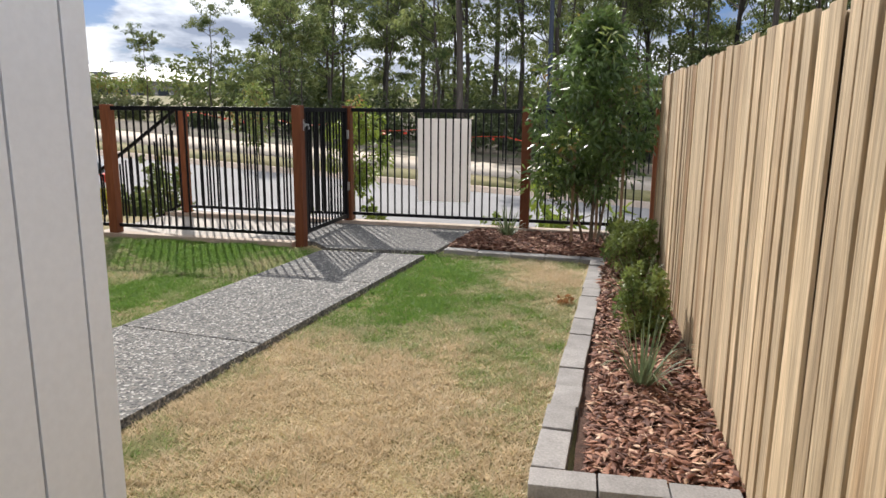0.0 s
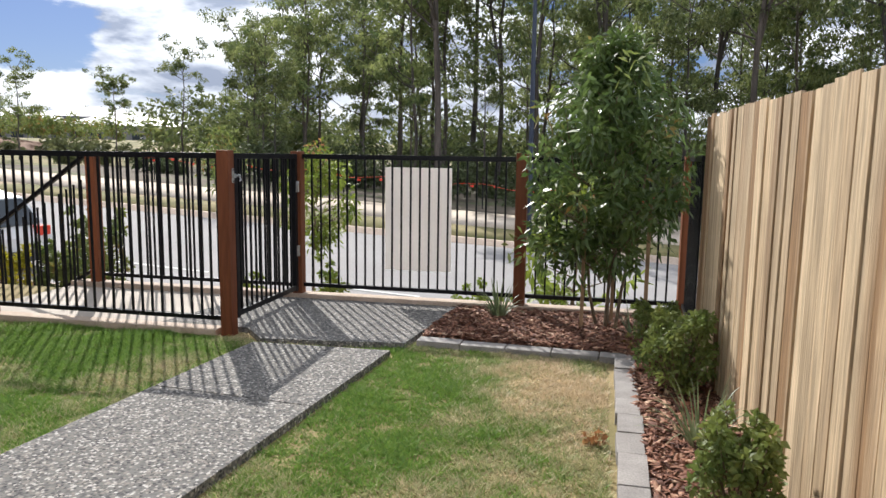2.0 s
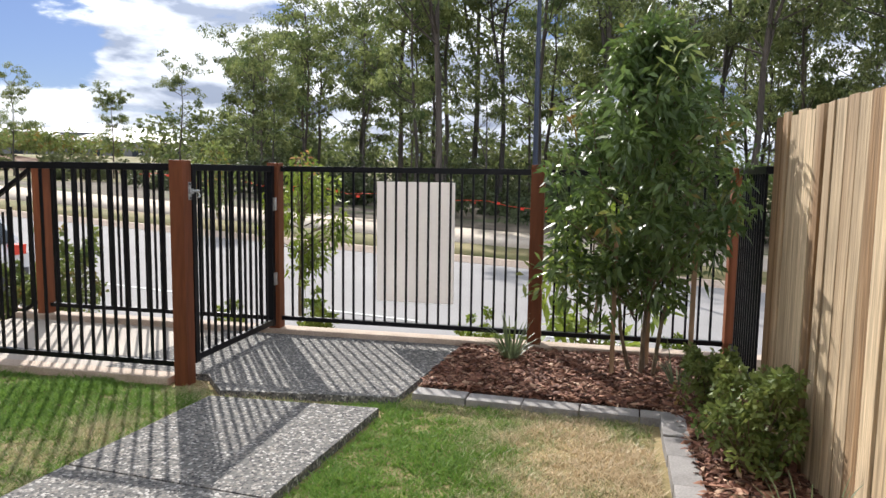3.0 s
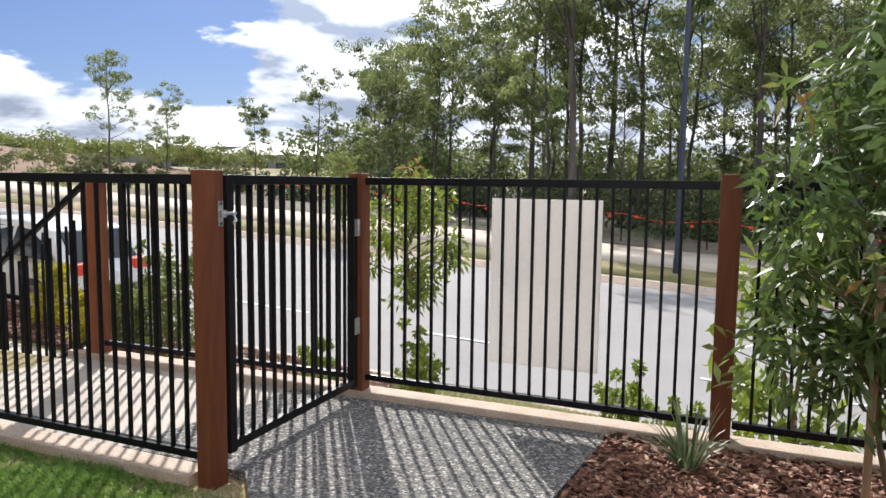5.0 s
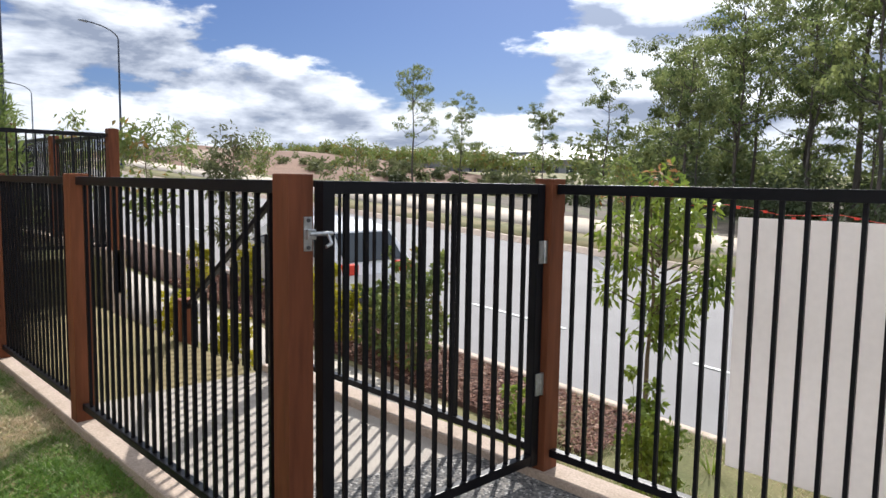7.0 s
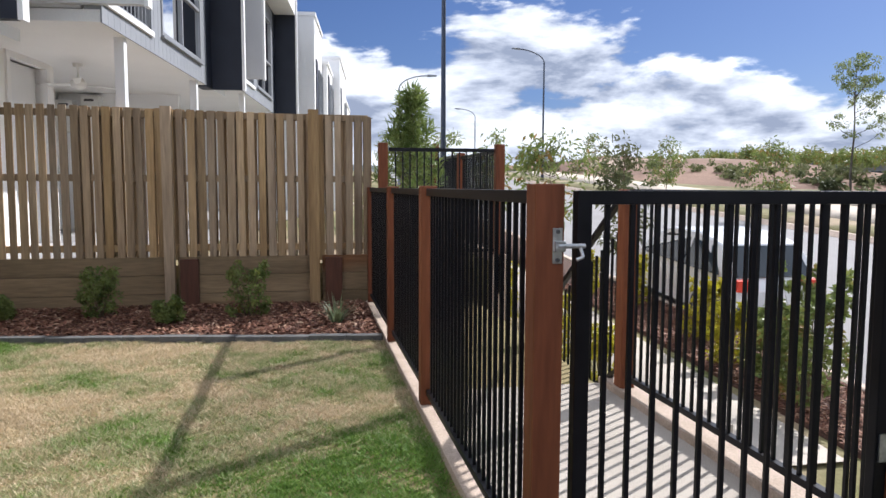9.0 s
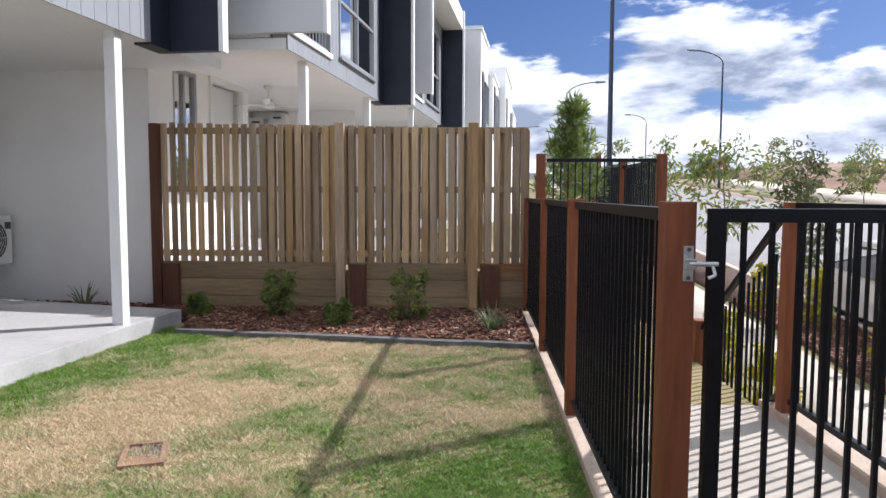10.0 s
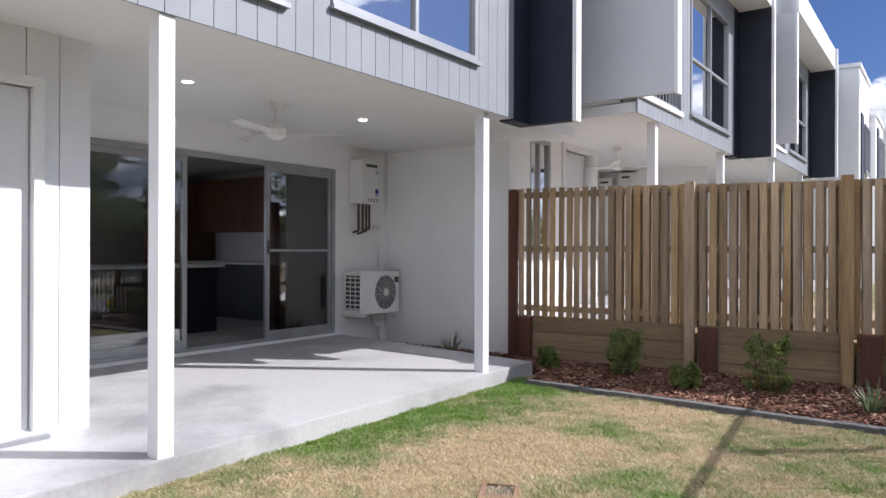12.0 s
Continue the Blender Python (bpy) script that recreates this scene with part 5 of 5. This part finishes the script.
for x, y, h, w in ((-7.72, 5.62, 0.40, 0.15), (-7.55, 6.98, 0.44, 0.19), (-7.3, 6.3, 0.2, 0.12), (-7.75, 4.75, 0.18, 0.1)):
    shrub(x, y, h, w, "shrubleaf", n=46, label="young green shrub before the sleeper wall")
strappy(-7.08, 7.8, 0.22, 55, w=0.009)
strappy(-8.1, 3.3, 0.26, 34, w=0.011)

# drain lid in the lawn
dr = thing("drain_grate", "small clay-coloured drain grate set in the lawn", "drain", pose(-3.9, 6.0, -0.035, 0, 0, 20) @ Matrix.Scale(0.8, 4))
bm = bmesh.new()
wall = [(-0.2, 0.2, -0.13, -0.1), (-0.2, 0.2, 0.1, 0.13), (-0.2, -0.17, -0.1, 0.1), (0.17, 0.2, -0.1, 0.1)]
for a, b2, c, d in wall:
    box(bm, a, b2, c, d, -0.03, 0.035)
M["clay"] = material("clay_plastic", (0.20, 0.12, 0.075), (0.30, 0.19, 0.12), 8, 0.8, 0.2)
part("frame", bm, M["clay"], dr)
for i in range(9):
    bm = bmesh.new()
    box(bm, -0.17, 0.02, -0.095 + i * 0.023, -0.083 + i * 0.023, 0.0, 0.02)
    part("slat", bm, M["darkplastic"], dr)
bm = bmesh.new()
box(bm, 0.02, 0.17, -0.1, 0.1, 0.0, 0.025)
part("lid", bm, M["clay"], dr)


# street plants
def sapling(x, y, h, w, label, mats, leaf, n, z=None, per=30, bare=0.3):
    z0 = street_z(x) + 0.12 if z is None else z
    s, c, r = [], [], []
    pts = wander((0, 0, 0), (random.uniform(-0.1, 0.1), random.uniform(-0.1, 0.1), h), 6, 0.03)
    for i, (p, q) in enumerate(zip(pts, pts[1:])):
        s.append((p, q, 0.028 * (1 - i / 7), 0.028 * (1 - (i + 1) / 7)))
    for i in range(n):
        k = random.random()
        rr = w * (0.35 + 0.75 * math.sin(math.pi * k)) * math.sqrt(random.random())
        a = random.uniform(0, 6.283)
        zz = h * (bare + (1 - bare) * k)
        p = (rr * math.cos(a), rr * math.sin(a), zz)
        c.append(p)
        r.append(random.uniform(0.1, 0.2) * w / 0.55)
        s.append(((0, 0, zz - 0.3 * rr - 0.05), p, 0.008, 0.003))
    clouds = [("crown", leaf_cloud(c, r, per, leaf, leaf * 0.17, 0.3), mats[0])]
    if len(mats) > 1:
        clouds.append(("new_tips", leaf_cloud([(0, 0, h * 0.99), (0.08, 0, h * 0.95)], [0.1, 0.08], 30, leaf * 0.8, leaf * 0.13), mats[1]))
    return plant("street_tree", label, "tree", pose(x, y, z0), s, clouds, "young street trees")


sapling(-3.36, 11.75, 2.74, 0.44, "young street tree with rusty new tips", ("limeleaf", "rustleaf"), 0.085, 48, per=44, bare=0.56)
sapling(-0.25, 10.7, 2.6, 0.45, "young lime-green street tree behind the fence", ("limeleaf",), 0.16, 34, per=22)
sapling(-12.4, 13.05, 2.9, 0.5, "young street tree in the garden bed", ("farleaf",), 0.12, 50)
segs, cen, siz = [((0, 0, 0), (0, 0, 1.9), 0.03, 0.008)], [], []
for i in range(120):
    k = random.random() ** 0.8
    a, r = random.uniform(0, 6.283), (0.78 * (1 - k) + 0.05) * math.sqrt(random.random())
    p = (r * math.cos(a), r * math.sin(a), 0.15 + 2.05 * k)
    cen.append(p)
    siz.append(random.uniform(0.08, 0.14))
    if i % 2:
        segs.append(((p[0] * 0.1, p[1] * 0.1, max(0.02, p[2] - 0.35)), p, 0.009, 0.003))
plant("yard_tree", "feathery conical pale green tree in the raised yard", "tree", pose(-11.2, 9.1, 0.42), segs,
      [("crown", leaf_cloud(cen, siz, 30, 0.19, 0.013, -0.75), "feather")])
for x, y, h in ((-17.5, 13.6, 3.0), (-23, 13.6, 3.2), (-30, 13.5, 3.2), (-27, 26.8, 3.2), (-36, 26.8, 3.4), (-46, 26.8, 3.6), (-13, 26.9, 2.8), (-40, 13.6, 3.5), (-55, 13.6, 3.6)):
    sapling(x, y, h, 0.95, "young yellow-green street tree on the verge", ("shrubleaf",), 0.2, 44, per=22)
for x, y, h in ((-0.95, 10.25, 1.0), (-2.75, 10.6, 1.05), (0.35, 10.4, 1.0), (-1.4, 11.2, 0.9), (-3.6, 10.6, 0.8)):
    shrub(x, y, h + 0.3, 0.17, "limeleaf", 0.05, 40, "feathery lime-green shrub below the fence", street_z(x) + 0.1, 44, "street shrubs")
for x, y, h, w in ((-7.3, 12.9, 1.3, 0.4), (-8.2, 13.1, 0.8, 0.3)):
    shrub(x, y, h, w, "shrubleaf", 0.085, 60, "tall dark green shrub in the street bed", street_z(x) + 0.1, 30, "street shrubs")
for x, y, h in ((-9.8, 13.1, 0.8), (-10.3, 13.6, 0.75), (-8.8, 12.9, 0.7), (-9.25, 10.7, 0.75), (-7.9, 10.75, 0.7), (-11.3, 10.6, 0.8), (-12.1, 13.2, 0.8), (-13.2, 12.8, 0.7)):
    shrub(x, y, h, 0.2, "yellowleaf", 0.07, 34, "bright yellow-flowered garden shrub by the footpath", street_z(x) + 0.1, 26, "street shrubs")
for i in range(22):
    x = random.uniform(-5, 0.8)
    strappy(x, random.uniform(9.9, 13.6), random.uniform(0.2, 0.4), 26, "limeleaf", street_z(x) + 0.1, "tuft of verge grass below the fence")


# bush trees
def gum(seed, h, lean):
    """A slender gum: a trunk that may fork, rising limbs, foliage in flat tufts at the twig ends."""
    rs = random.Random(seed)
    t, c, s = [], [], []
    r = 0.0085 * h + 0.02

    def leader(base, top, r0, n):
        pts = [base.lerp(top, i / n) + Vector((rs.uniform(-0.12, 0.12), rs.uniform(-0.12, 0.12), 0)) * (0 < i < n) for i in range(n + 1)]
        for i, (p, q) in enumerate(zip(pts, pts[1:])):
            t.append((p, q, r0 * (1 - 0.8 * i / n), r0 * (1 - 0.8 * (i + 1) / n)))
        return pts

    top = Vector((lean * h * 0.1, rs.uniform(-0.3, 0.3), h * 0.95))
    stems_up = [leader(Vector((0, 0, 0)), top, r, 7)]
    if seed % 2:
        fork = stems_up[0][3]
        stems_up.append(leader(fork, fork + Vector((rs.choice((-1, 1)) * 0.12 * h, rs.uniform(-0.6, 0.6), 0.42 * h)), r * 0.6, 5))
    for i in range(17):
        pts = stems_up[i % len(stems_up)]
        k = rs.uniform(0.34, 1.0) if pts is stems_up[0] else rs.uniform(0.3, 1.0)
        b = pts[0].lerp(pts[-1], k)
        a, L = rs.uniform(0, 6.283), h * rs.uniform(0.08, 0.21) * (1.3 - k * 0.65)
        e = b + Vector((math.cos(a) * L, math.sin(a) * L, L * rs.uniform(0.45, 1.1)))
        mid = b.lerp(e, 0.5) + Vector((0, 0, -0.08 * L))
        t += [(b, mid, r * 0.3, r * 0.2), (mid, e, r * 0.2, r * 0.08)]
        for j in range(5):
            o = e + Vector((rs.gauss(0, 0.05 * h), rs.gauss(0, 0.05 * h), rs.gauss(0, 0.032 * h)))
            c.append(tuple(o))
            s.append(rs.uniform(0.022, 0.048) * h)
            if j < 4:
                t.append((mid.lerp(e, 0.6), o, r * 0.08, r * 0.03))
    me_t = stems(t, M["bark"], "trunk", 6)
    v, f = leaf_cloud(c, s, 54, 0.25, 0.06, 0.5, flat=0.6)
    return me_t, quick_mesh("crown", v, f, M["gumleaf"])


kinds = [gum(11 + i, h, l) for i, (h, l) in enumerate(((17, 0.3), (15, -0.4), (19, 0.1), (13, 0.5), (16, -0.2), (11, 0.2)))]


def place_gum(i, x, y, s, z=None, label="tall slender gum tree with thin grey-green crown"):
    t = thing("gum_tree", label, "tree", pose(x, y, (street_z(x) + 0.0 if z is None else z) - 0.1, 0, 0, random.uniform(0, 360)) @ Matrix.Scale(s, 4), "bush trees")
    share("trunk", kinds[i][0], t, Matrix())
    share("crown", kinds[i][1], t, Matrix())


random.seed(21)
for row, (y0, count, xa, xb) in enumerate(((44, 11, -20, 36), (50, 14, -26, 38), (56, 15, -30, 44), (64, 14, -34, 52), (74, 14, -40, 62))):
    for i in range(count):
        x = xa + (xb - xa) * (i + random.uniform(0.1, 0.9)) / count
        edge = min(1.0, 0.55 + max(0, x - xa) / 26)
        place_gum(random.randrange(6), x, y0 + random.uniform(-2.2, 2.2), random.uniform(0.95, 1.4) * edge, street_z(x) - 0.2)
for i in range(16):
    x = -24 + 64 * (i + random.random()) / 16
    place_gum(random.randrange(6), x, random.uniform(46, 60), random.uniform(0.45, 0.75), street_z(x) - 0.2, "slim young gum tree at the edge of the bush")
for i, x, y, s in ((1, -46, 47, 0.66), (3, -37.4, 44, 0.5), (4, -62, 68, 0.4), (5, -36, 52, 0.6), (3, -33, 56, 0.7), (0, 16, 45, 0.9), (2, 24, 47, 1.0)):
    place_gum(i, x, y, s, None, "lone spreading gum tree beyond the road")


def thicket(name, count, x0, x1, y0, y1, h0, h1, mat, label, leaf=0.42, per=46, lift=0.0):
    """Undergrowth: many rough bushes of uneven height, as one stand."""
    c, r = [], []
    for i in range(count):
        x, y = random.uniform(x0, x1), random.uniform(y0, y1)
        h = random.uniform(h0, h1)
        for j in range(6):
            c.append((x + random.gauss(0, 0.35 * h), y + random.gauss(0, 0.35 * h), street_z(x) + lift + h * random.uniform(0.15, 0.9)))
            r.append(random.uniform(0.18, 0.38) * h)
    v, f = leaf_cloud(c, r, per, leaf, leaf * 0.22, 0.2)
    ob = new(name, quick_mesh(name, v, f, M[mat]))
    return tagged(ob, label, "undergrowth", kind="stuff")


thicket("bush_undergrowth", 170, -28, 48, 41, 60, 1.0, 3.4, "underleaf", "undergrowth below the gum trees, leaves toned dark for their shade", 0.36, 50)
thicket("bush_backdrop", 190, -42, 80, 66, 90, 3.8, 7.2, "gumleaf", "dense far bush behind the gum trees", 0.7, 60)
thicket("hill_scrub", 190, -135, -44, 56, 74, 0.9, 2.0, "shrubleaf", "low green scrub along the top of the bank", 0.4, 34, lift=1.5)
thicket("bank_scrub", 90, -120, -46, 38, 58, 0.4, 1.1, "farleaf", "scattered low scrub on the red earth bank", 0.3, 26, lift=0.9)
thicket("slope_scrub", 34, -70, -34, 42, 60, 0.7, 1.6, "farleaf", "low scrub along the far slope", 0.5, 30)
thicket("verge_scrub", 26, -95, -36, 29.5, 40, 0.6, 1.6, "farleaf", "patchy scrub beside the far path", 0.35, 26)
thicket("ridge_trees", 150, -330, -60, 150, 240, 5, 10, "farleaf", "dark hazy tree line on the far ridge", 1.6, 16)

# red earth bank and far ridge
vs, fs = [], []
nx, ny = 44, 16
for i in range(nx):
    for j in range(ny):
        x, y = -150 + 104 * i / (nx - 1), 33 + 40 * j / (ny - 1)
        e = math.sin(math.pi * i / (nx - 1)) * math.sin(math.pi * j / (ny - 1))
        vs.append((x, y, street_z(x) - 0.3 + 2.9 * e ** 0.6 * (0.85 + 0.5 * noise.noise((x * 0.08, y * 0.1, 1)))))
for i in range(nx - 1):
    for j in range(ny - 1):
        a = i * ny + j
        fs.append((a, a + ny, a + ny + 1, a + 1))
tagged(new("earth_bank", quick_mesh("earth_bank", np.array(vs), np.array(fs), M["redearth"])), "bare red earth bank with scattered scrub", "earth bank", kind="structure")
vs, fs = [], []
for i in range(60):
    a = radians(20 + 95 * i / 59)
    for rr, z in ((260, 0.0), (300, 9 + 4 * noise.noise((i * 0.21, 0, 7))), (420, 13 + 7 * noise.noise((i * 0.13, 2, 4)))):
        vs.append((-rr * math.sin(a), rr * math.cos(a), z))
for i in range(59):
    for j in range(2):
        k = i * 3 + j
        fs.append((k, k + 3, k + 4, k + 1))
# wooded tone greyed and blued, the distance haze put into the colour
M["ridge"] = material("haze_toned_ridge", (0.05, 0.075, 0.075), (0.10, 0.115, 0.11), 0.05, 0.95, 0, 0.4)
tagged(new("far_ridge", quick_mesh("far_ridge", np.array(vs), np.array(fs), M["ridge"])), "low hazy wooded ridge on the horizon", "hill", kind="structure")


# street lamps
def street_lamp(x, y, h, arm, mat, label, z=None):
    t = thing("street_lamp", label, "street lamp", pose(x, y, street_z(x) + 0.1 if z is None else z), "street lamps")
    bm = bmesh.new()
    tube(bm, (0, 0, 0), (0, 0, h - 0.9), 0.10, 0.06, 10)
    part("pole", bm, M[mat], t)
    bm = bmesh.new()
    prev = Vector((0, 0, h - 0.9))
    for i in range(1, 8):
        a = math.pi / 2 * i / 7
        q = Vector((arm[0] * (1 - math.cos(a)), arm[1] * (1 - math.cos(a)), h - 0.9 + 0.9 * math.sin(a)))
        tube(bm, prev, q, 0.05, 0.045, 8)
        prev = q
    part("arm", bm, M[mat], t)
    bm = bmesh.new()
    d = Vector((arm[0], arm[1], 0)).normalized()
    tube(bm, prev - d * 0.05, prev + d * 0.6, 0.10, 0.06, 8)
    part("lantern", bm, M["lampgrey"], t)
    bm = bmesh.new()
    tube(bm, (0, 0, 0), (0, 0, 0.5), 0.13, 0.12, 10)
    part("base", bm, M[mat], t)


street_lamp(-2.15, 27.9, 11.5, (0, -2.0), "lampblue", "dark blue street lamp pole at the far kerb")
street_lamp(-24.3, 12.1, 11.5, (0, 2.0), "lampblue", "dark blue street lamp pole beside the footpath")
street_lamp(-56.8, 26.8, 10.6, (0.6, -2.4), "lampblue", "curved-arm street lamp on the far verge")
for x, y in ((-50, 13.9), (-84, 27.5), (-120, 30), (-100, 14.0)):
    street_lamp(x, y, 7.6, (0.3, -2.0 if y > 20 else 2.0), "lampgrey", "far curved-arm street lamp up the hill")

# bunting line before the bush
bun = thing("flag_line", "line of small red warning flags before the bush", "bunting")
M["flag"] = plain("red_flag", (0.7, 0.06, 0.03), 0.7)
for i in range(26):
    x = -22 + i * 1.1
    z = street_z(x) + 1.25 + 0.12 * math.sin(i * 1.7)
    bm = bmesh.new()
    box(bm, x - 0.08, x + 0.08, 36.0, 36.02, z - 0.10, z)
    part("flag", bm, M["flag"], bun)
for i in range(9):
    x = -22 + i * 3.4
    bm = bmesh.new()
    tube(bm, (x, 36.05, street_z(x) - 0.2), (x, 36.05, street_z(x) + 1.4), 0.03)
    part("picket_post", bm, M["black"], bun)
bm = bmesh.new()
prev = None
for i in range(27):
    x = -22.5 + i * 1.1
    q = Vector((x, 36.01, street_z(x) + 1.28 + 0.12 * math.sin(i * 1.7)))
    if prev:
        tube(bm, prev, q, 0.012, n=5)
    prev = q
part("cord", bm, M["flag"], bun)

# far houses
M["roofwhite"] = material("pale_metal_roof", (0.56, 0.57, 0.59), (0.68, 0.69, 0.71), 0.5, 0.5, 0.02, speck=0.03)
M["farwall"] = material("grey_far_wall", (0.11, 0.115, 0.13), (0.24, 0.235, 0.23), 0.2, 0.8, 0.02, speck=0.03)
M["darkglass"] = plain("dark_window", (0.03, 0.04, 0.05), 0.1)
for deg, away, w, d, h in ((-49, 175, 14, 9, 5.4), (-46.3, 150, 13, 9, 3.6), (-44.2, 165, 15, 9, 5.6), (-42.6, 140, 13, 9, 3.4), (-41.0, 170, 15, 9, 5.5), (-39.4, 145, 14, 9, 5.2), (-37.6, 135, 13, 9, 3.4), (-36.4, 165, 14, 9, 5.6),
                             (-34.8, 140, 12, 9, 3.6)):
    x, y, z = away * math.sin(radians(deg)), 7 + away * math.cos(radians(deg)), 3.7
    t = thing("far_house", "distant grey house with a pale hipped roof", "house", pose(x, y, z - 1.5, 0, 0, -deg * 0.6), "far houses")
    bm = bmesh.new()
    box(bm, -w / 2, w / 2, -d / 2, d / 2, -4, h)
    part("wall", bm, M["farwall"], t)
    bm = bmesh.new()
    lo = [bm.verts.new(p) for p in ((-w / 2 - 0.7, -d / 2 - 0.7, h), (w / 2 + 0.7, -d / 2 - 0.7, h), (w / 2 + 0.7, d / 2 + 0.7, h), (-w / 2 - 0.7, d / 2 + 0.7, h))]
    hi = [bm.verts.new(p) for p in ((-w / 2 + d / 2, 0, h + 1.9), (w / 2 - d / 2, 0, h + 1.9))]
    for f in ((lo[0], lo[1], hi[1], hi[0]), (lo[1], lo[2], hi[1]), (lo[2], lo[3], hi[0], hi[1]), (lo[3], lo[0], hi[0]), tuple(lo[::-1])):
        bm.faces.new(f)
    part("roof", bm, M["roofwhite"], t)
    for i in range(4):
        for fl in range(2 if h > 5 else 1):
            bm = bmesh.new()
            xx = -w / 2 + (i + 0.5) * w / 4
            box(bm, xx - 0.9, xx + 0.9, -d / 2 - 0.05, -d / 2 + 0.02, 0.9 + fl * 2.7, 2.1 + fl * 2.7)
            part("window", bm, M["darkglass"], t)


# parked car
def car(x, y, yaw):
    t = thing("parked_car", "white hatchback parked at the near kerb", "car", pose(x, y, street_z(x) - 0.1, 0, 0, yaw) @ pose(0, 0, 0, 0, -3.4, 0))
    prof = [(-2.1, 0.3), (-2.12, 0.75), (-1.95, 0.95), (-1.55, 1.45), (-0.9, 1.58), (0.1, 1.56), (0.55, 1.42), (1.15, 1.02), (1.95, 0.86), (2.12, 0.62), (2.12, 0.3)]
    bm = bmesh.new()
    rings = []
    for yy, k, dz in ((-0.88, 0.9, 0), (-0.84, 1, 0), (0.84, 1, 0), (0.88, 0.9, 0)):
        rings.append([bm.verts.new((px, yy * (0.82 if pz > 1.2 else 1), 0.3 + (pz - 0.3) * (0.98 if k < 1 else 1))) for px, pz in prof])
    n = len(prof)
    for a, b2 in zip(rings, rings[1:]):
        for i in range(n):
            bm.faces.new((a[i], a[(i + 1) % n], b2[(i + 1) % n], b2[i]))
    bm.faces.new(rings[0])
    bm.faces.new(rings[-1][::-1])
    part("body", bm, CARWHITE, t, bevel=0.0)
    for sy in (-1, 1):
        for pts in (((-1.75, 0.98), (-1.45, 1.40), (-0.75, 1.46), (-0.7, 0.98)), ((-0.62, 0.98), (-0.66, 1.46), (0.1, 1.46), (0.45, 1.33), (0.95, 1.0))):
            bm = bmesh.new()
            q = [bm.verts.new((px, sy * (0.89 if pz < 1.1 else 0.745), pz)) for px, pz in pts]
            q2 = [bm.verts.new((v.co.x, v.co.y * 0.97, v.co.z)) for v in q]
            bm.faces.new(q)
            bm.faces.new(q2[::-1])
            for i in range(len(q)):
                bm.faces.new((q[i], q[(i + 1) % len(q)], q2[(i + 1) % len(q)], q2[i]))
            part("side_window", bm, M["darkglass"], t)
        bm = bmesh.new()
        box(bm, -2.14, -1.98, sy * 0.62 - 0.14, sy * 0.62 + 0.14, 0.76, 0.94)
        part("tail_light", bm, M["flag"], t)
        for wx in (-1.3, 1.3):
            bm = bmesh.new()
            tube(bm, (wx, sy * 0.70, 0.32), (wx, sy * 0.90, 0.32), 0.32, n=24)
            wheel = part("wheel", bm, M["darkplastic"], t)
            bm = bmesh.new()
            tube(bm, (wx, sy * 0.90, 0.32), (wx, sy * 0.91, 0.32), 0.2, n=20)
            part("rim", bm, M["steel"], wheel)
    bm = bmesh.new()
    q = [bm.verts.new(p) for p in ((-1.99, -0.66, 0.98), (-1.60, -0.62, 1.43), (-1.60, 0.62, 1.43), (-1.99, 0.66, 0.98))]
    q2 = [bm.verts.new(v.co + Vector((0.04, 0, -0.03))) for v in q]
    bm.faces.new(q)
    bm.faces.new(q2[::-1])
    for i in range(4):
        bm.faces.new((q[i], q[(i + 1) % 4], q2[(i + 1) % 4], q2[i]))
    part("rear_window", bm, M["darkglass"], t)
    bm = bmesh.new()
    box(bm, -2.16, -2.0, -0.8, 0.8, 0.28, 0.5)
    part("bumper", bm, M["darkplastic"], t)


CARWHITE = plain("white_car_paint", (0.72, 0.72, 0.72), 0.25)
car(-12.8, 15.0, 180)

litter = thing("leaf_litter", "small clump of dry brown leaves on the lawn", "leaves", pose(-0.1, 6.85, -0.005))
share("leaves", quick_mesh("leaves", *leaf_cloud([(0, 0, 0.012), (0.03, 0.02, 0.01)], [0.03, 0.025], 26, 0.04, 0.011), M["rustleaf"]), litter, Matrix())
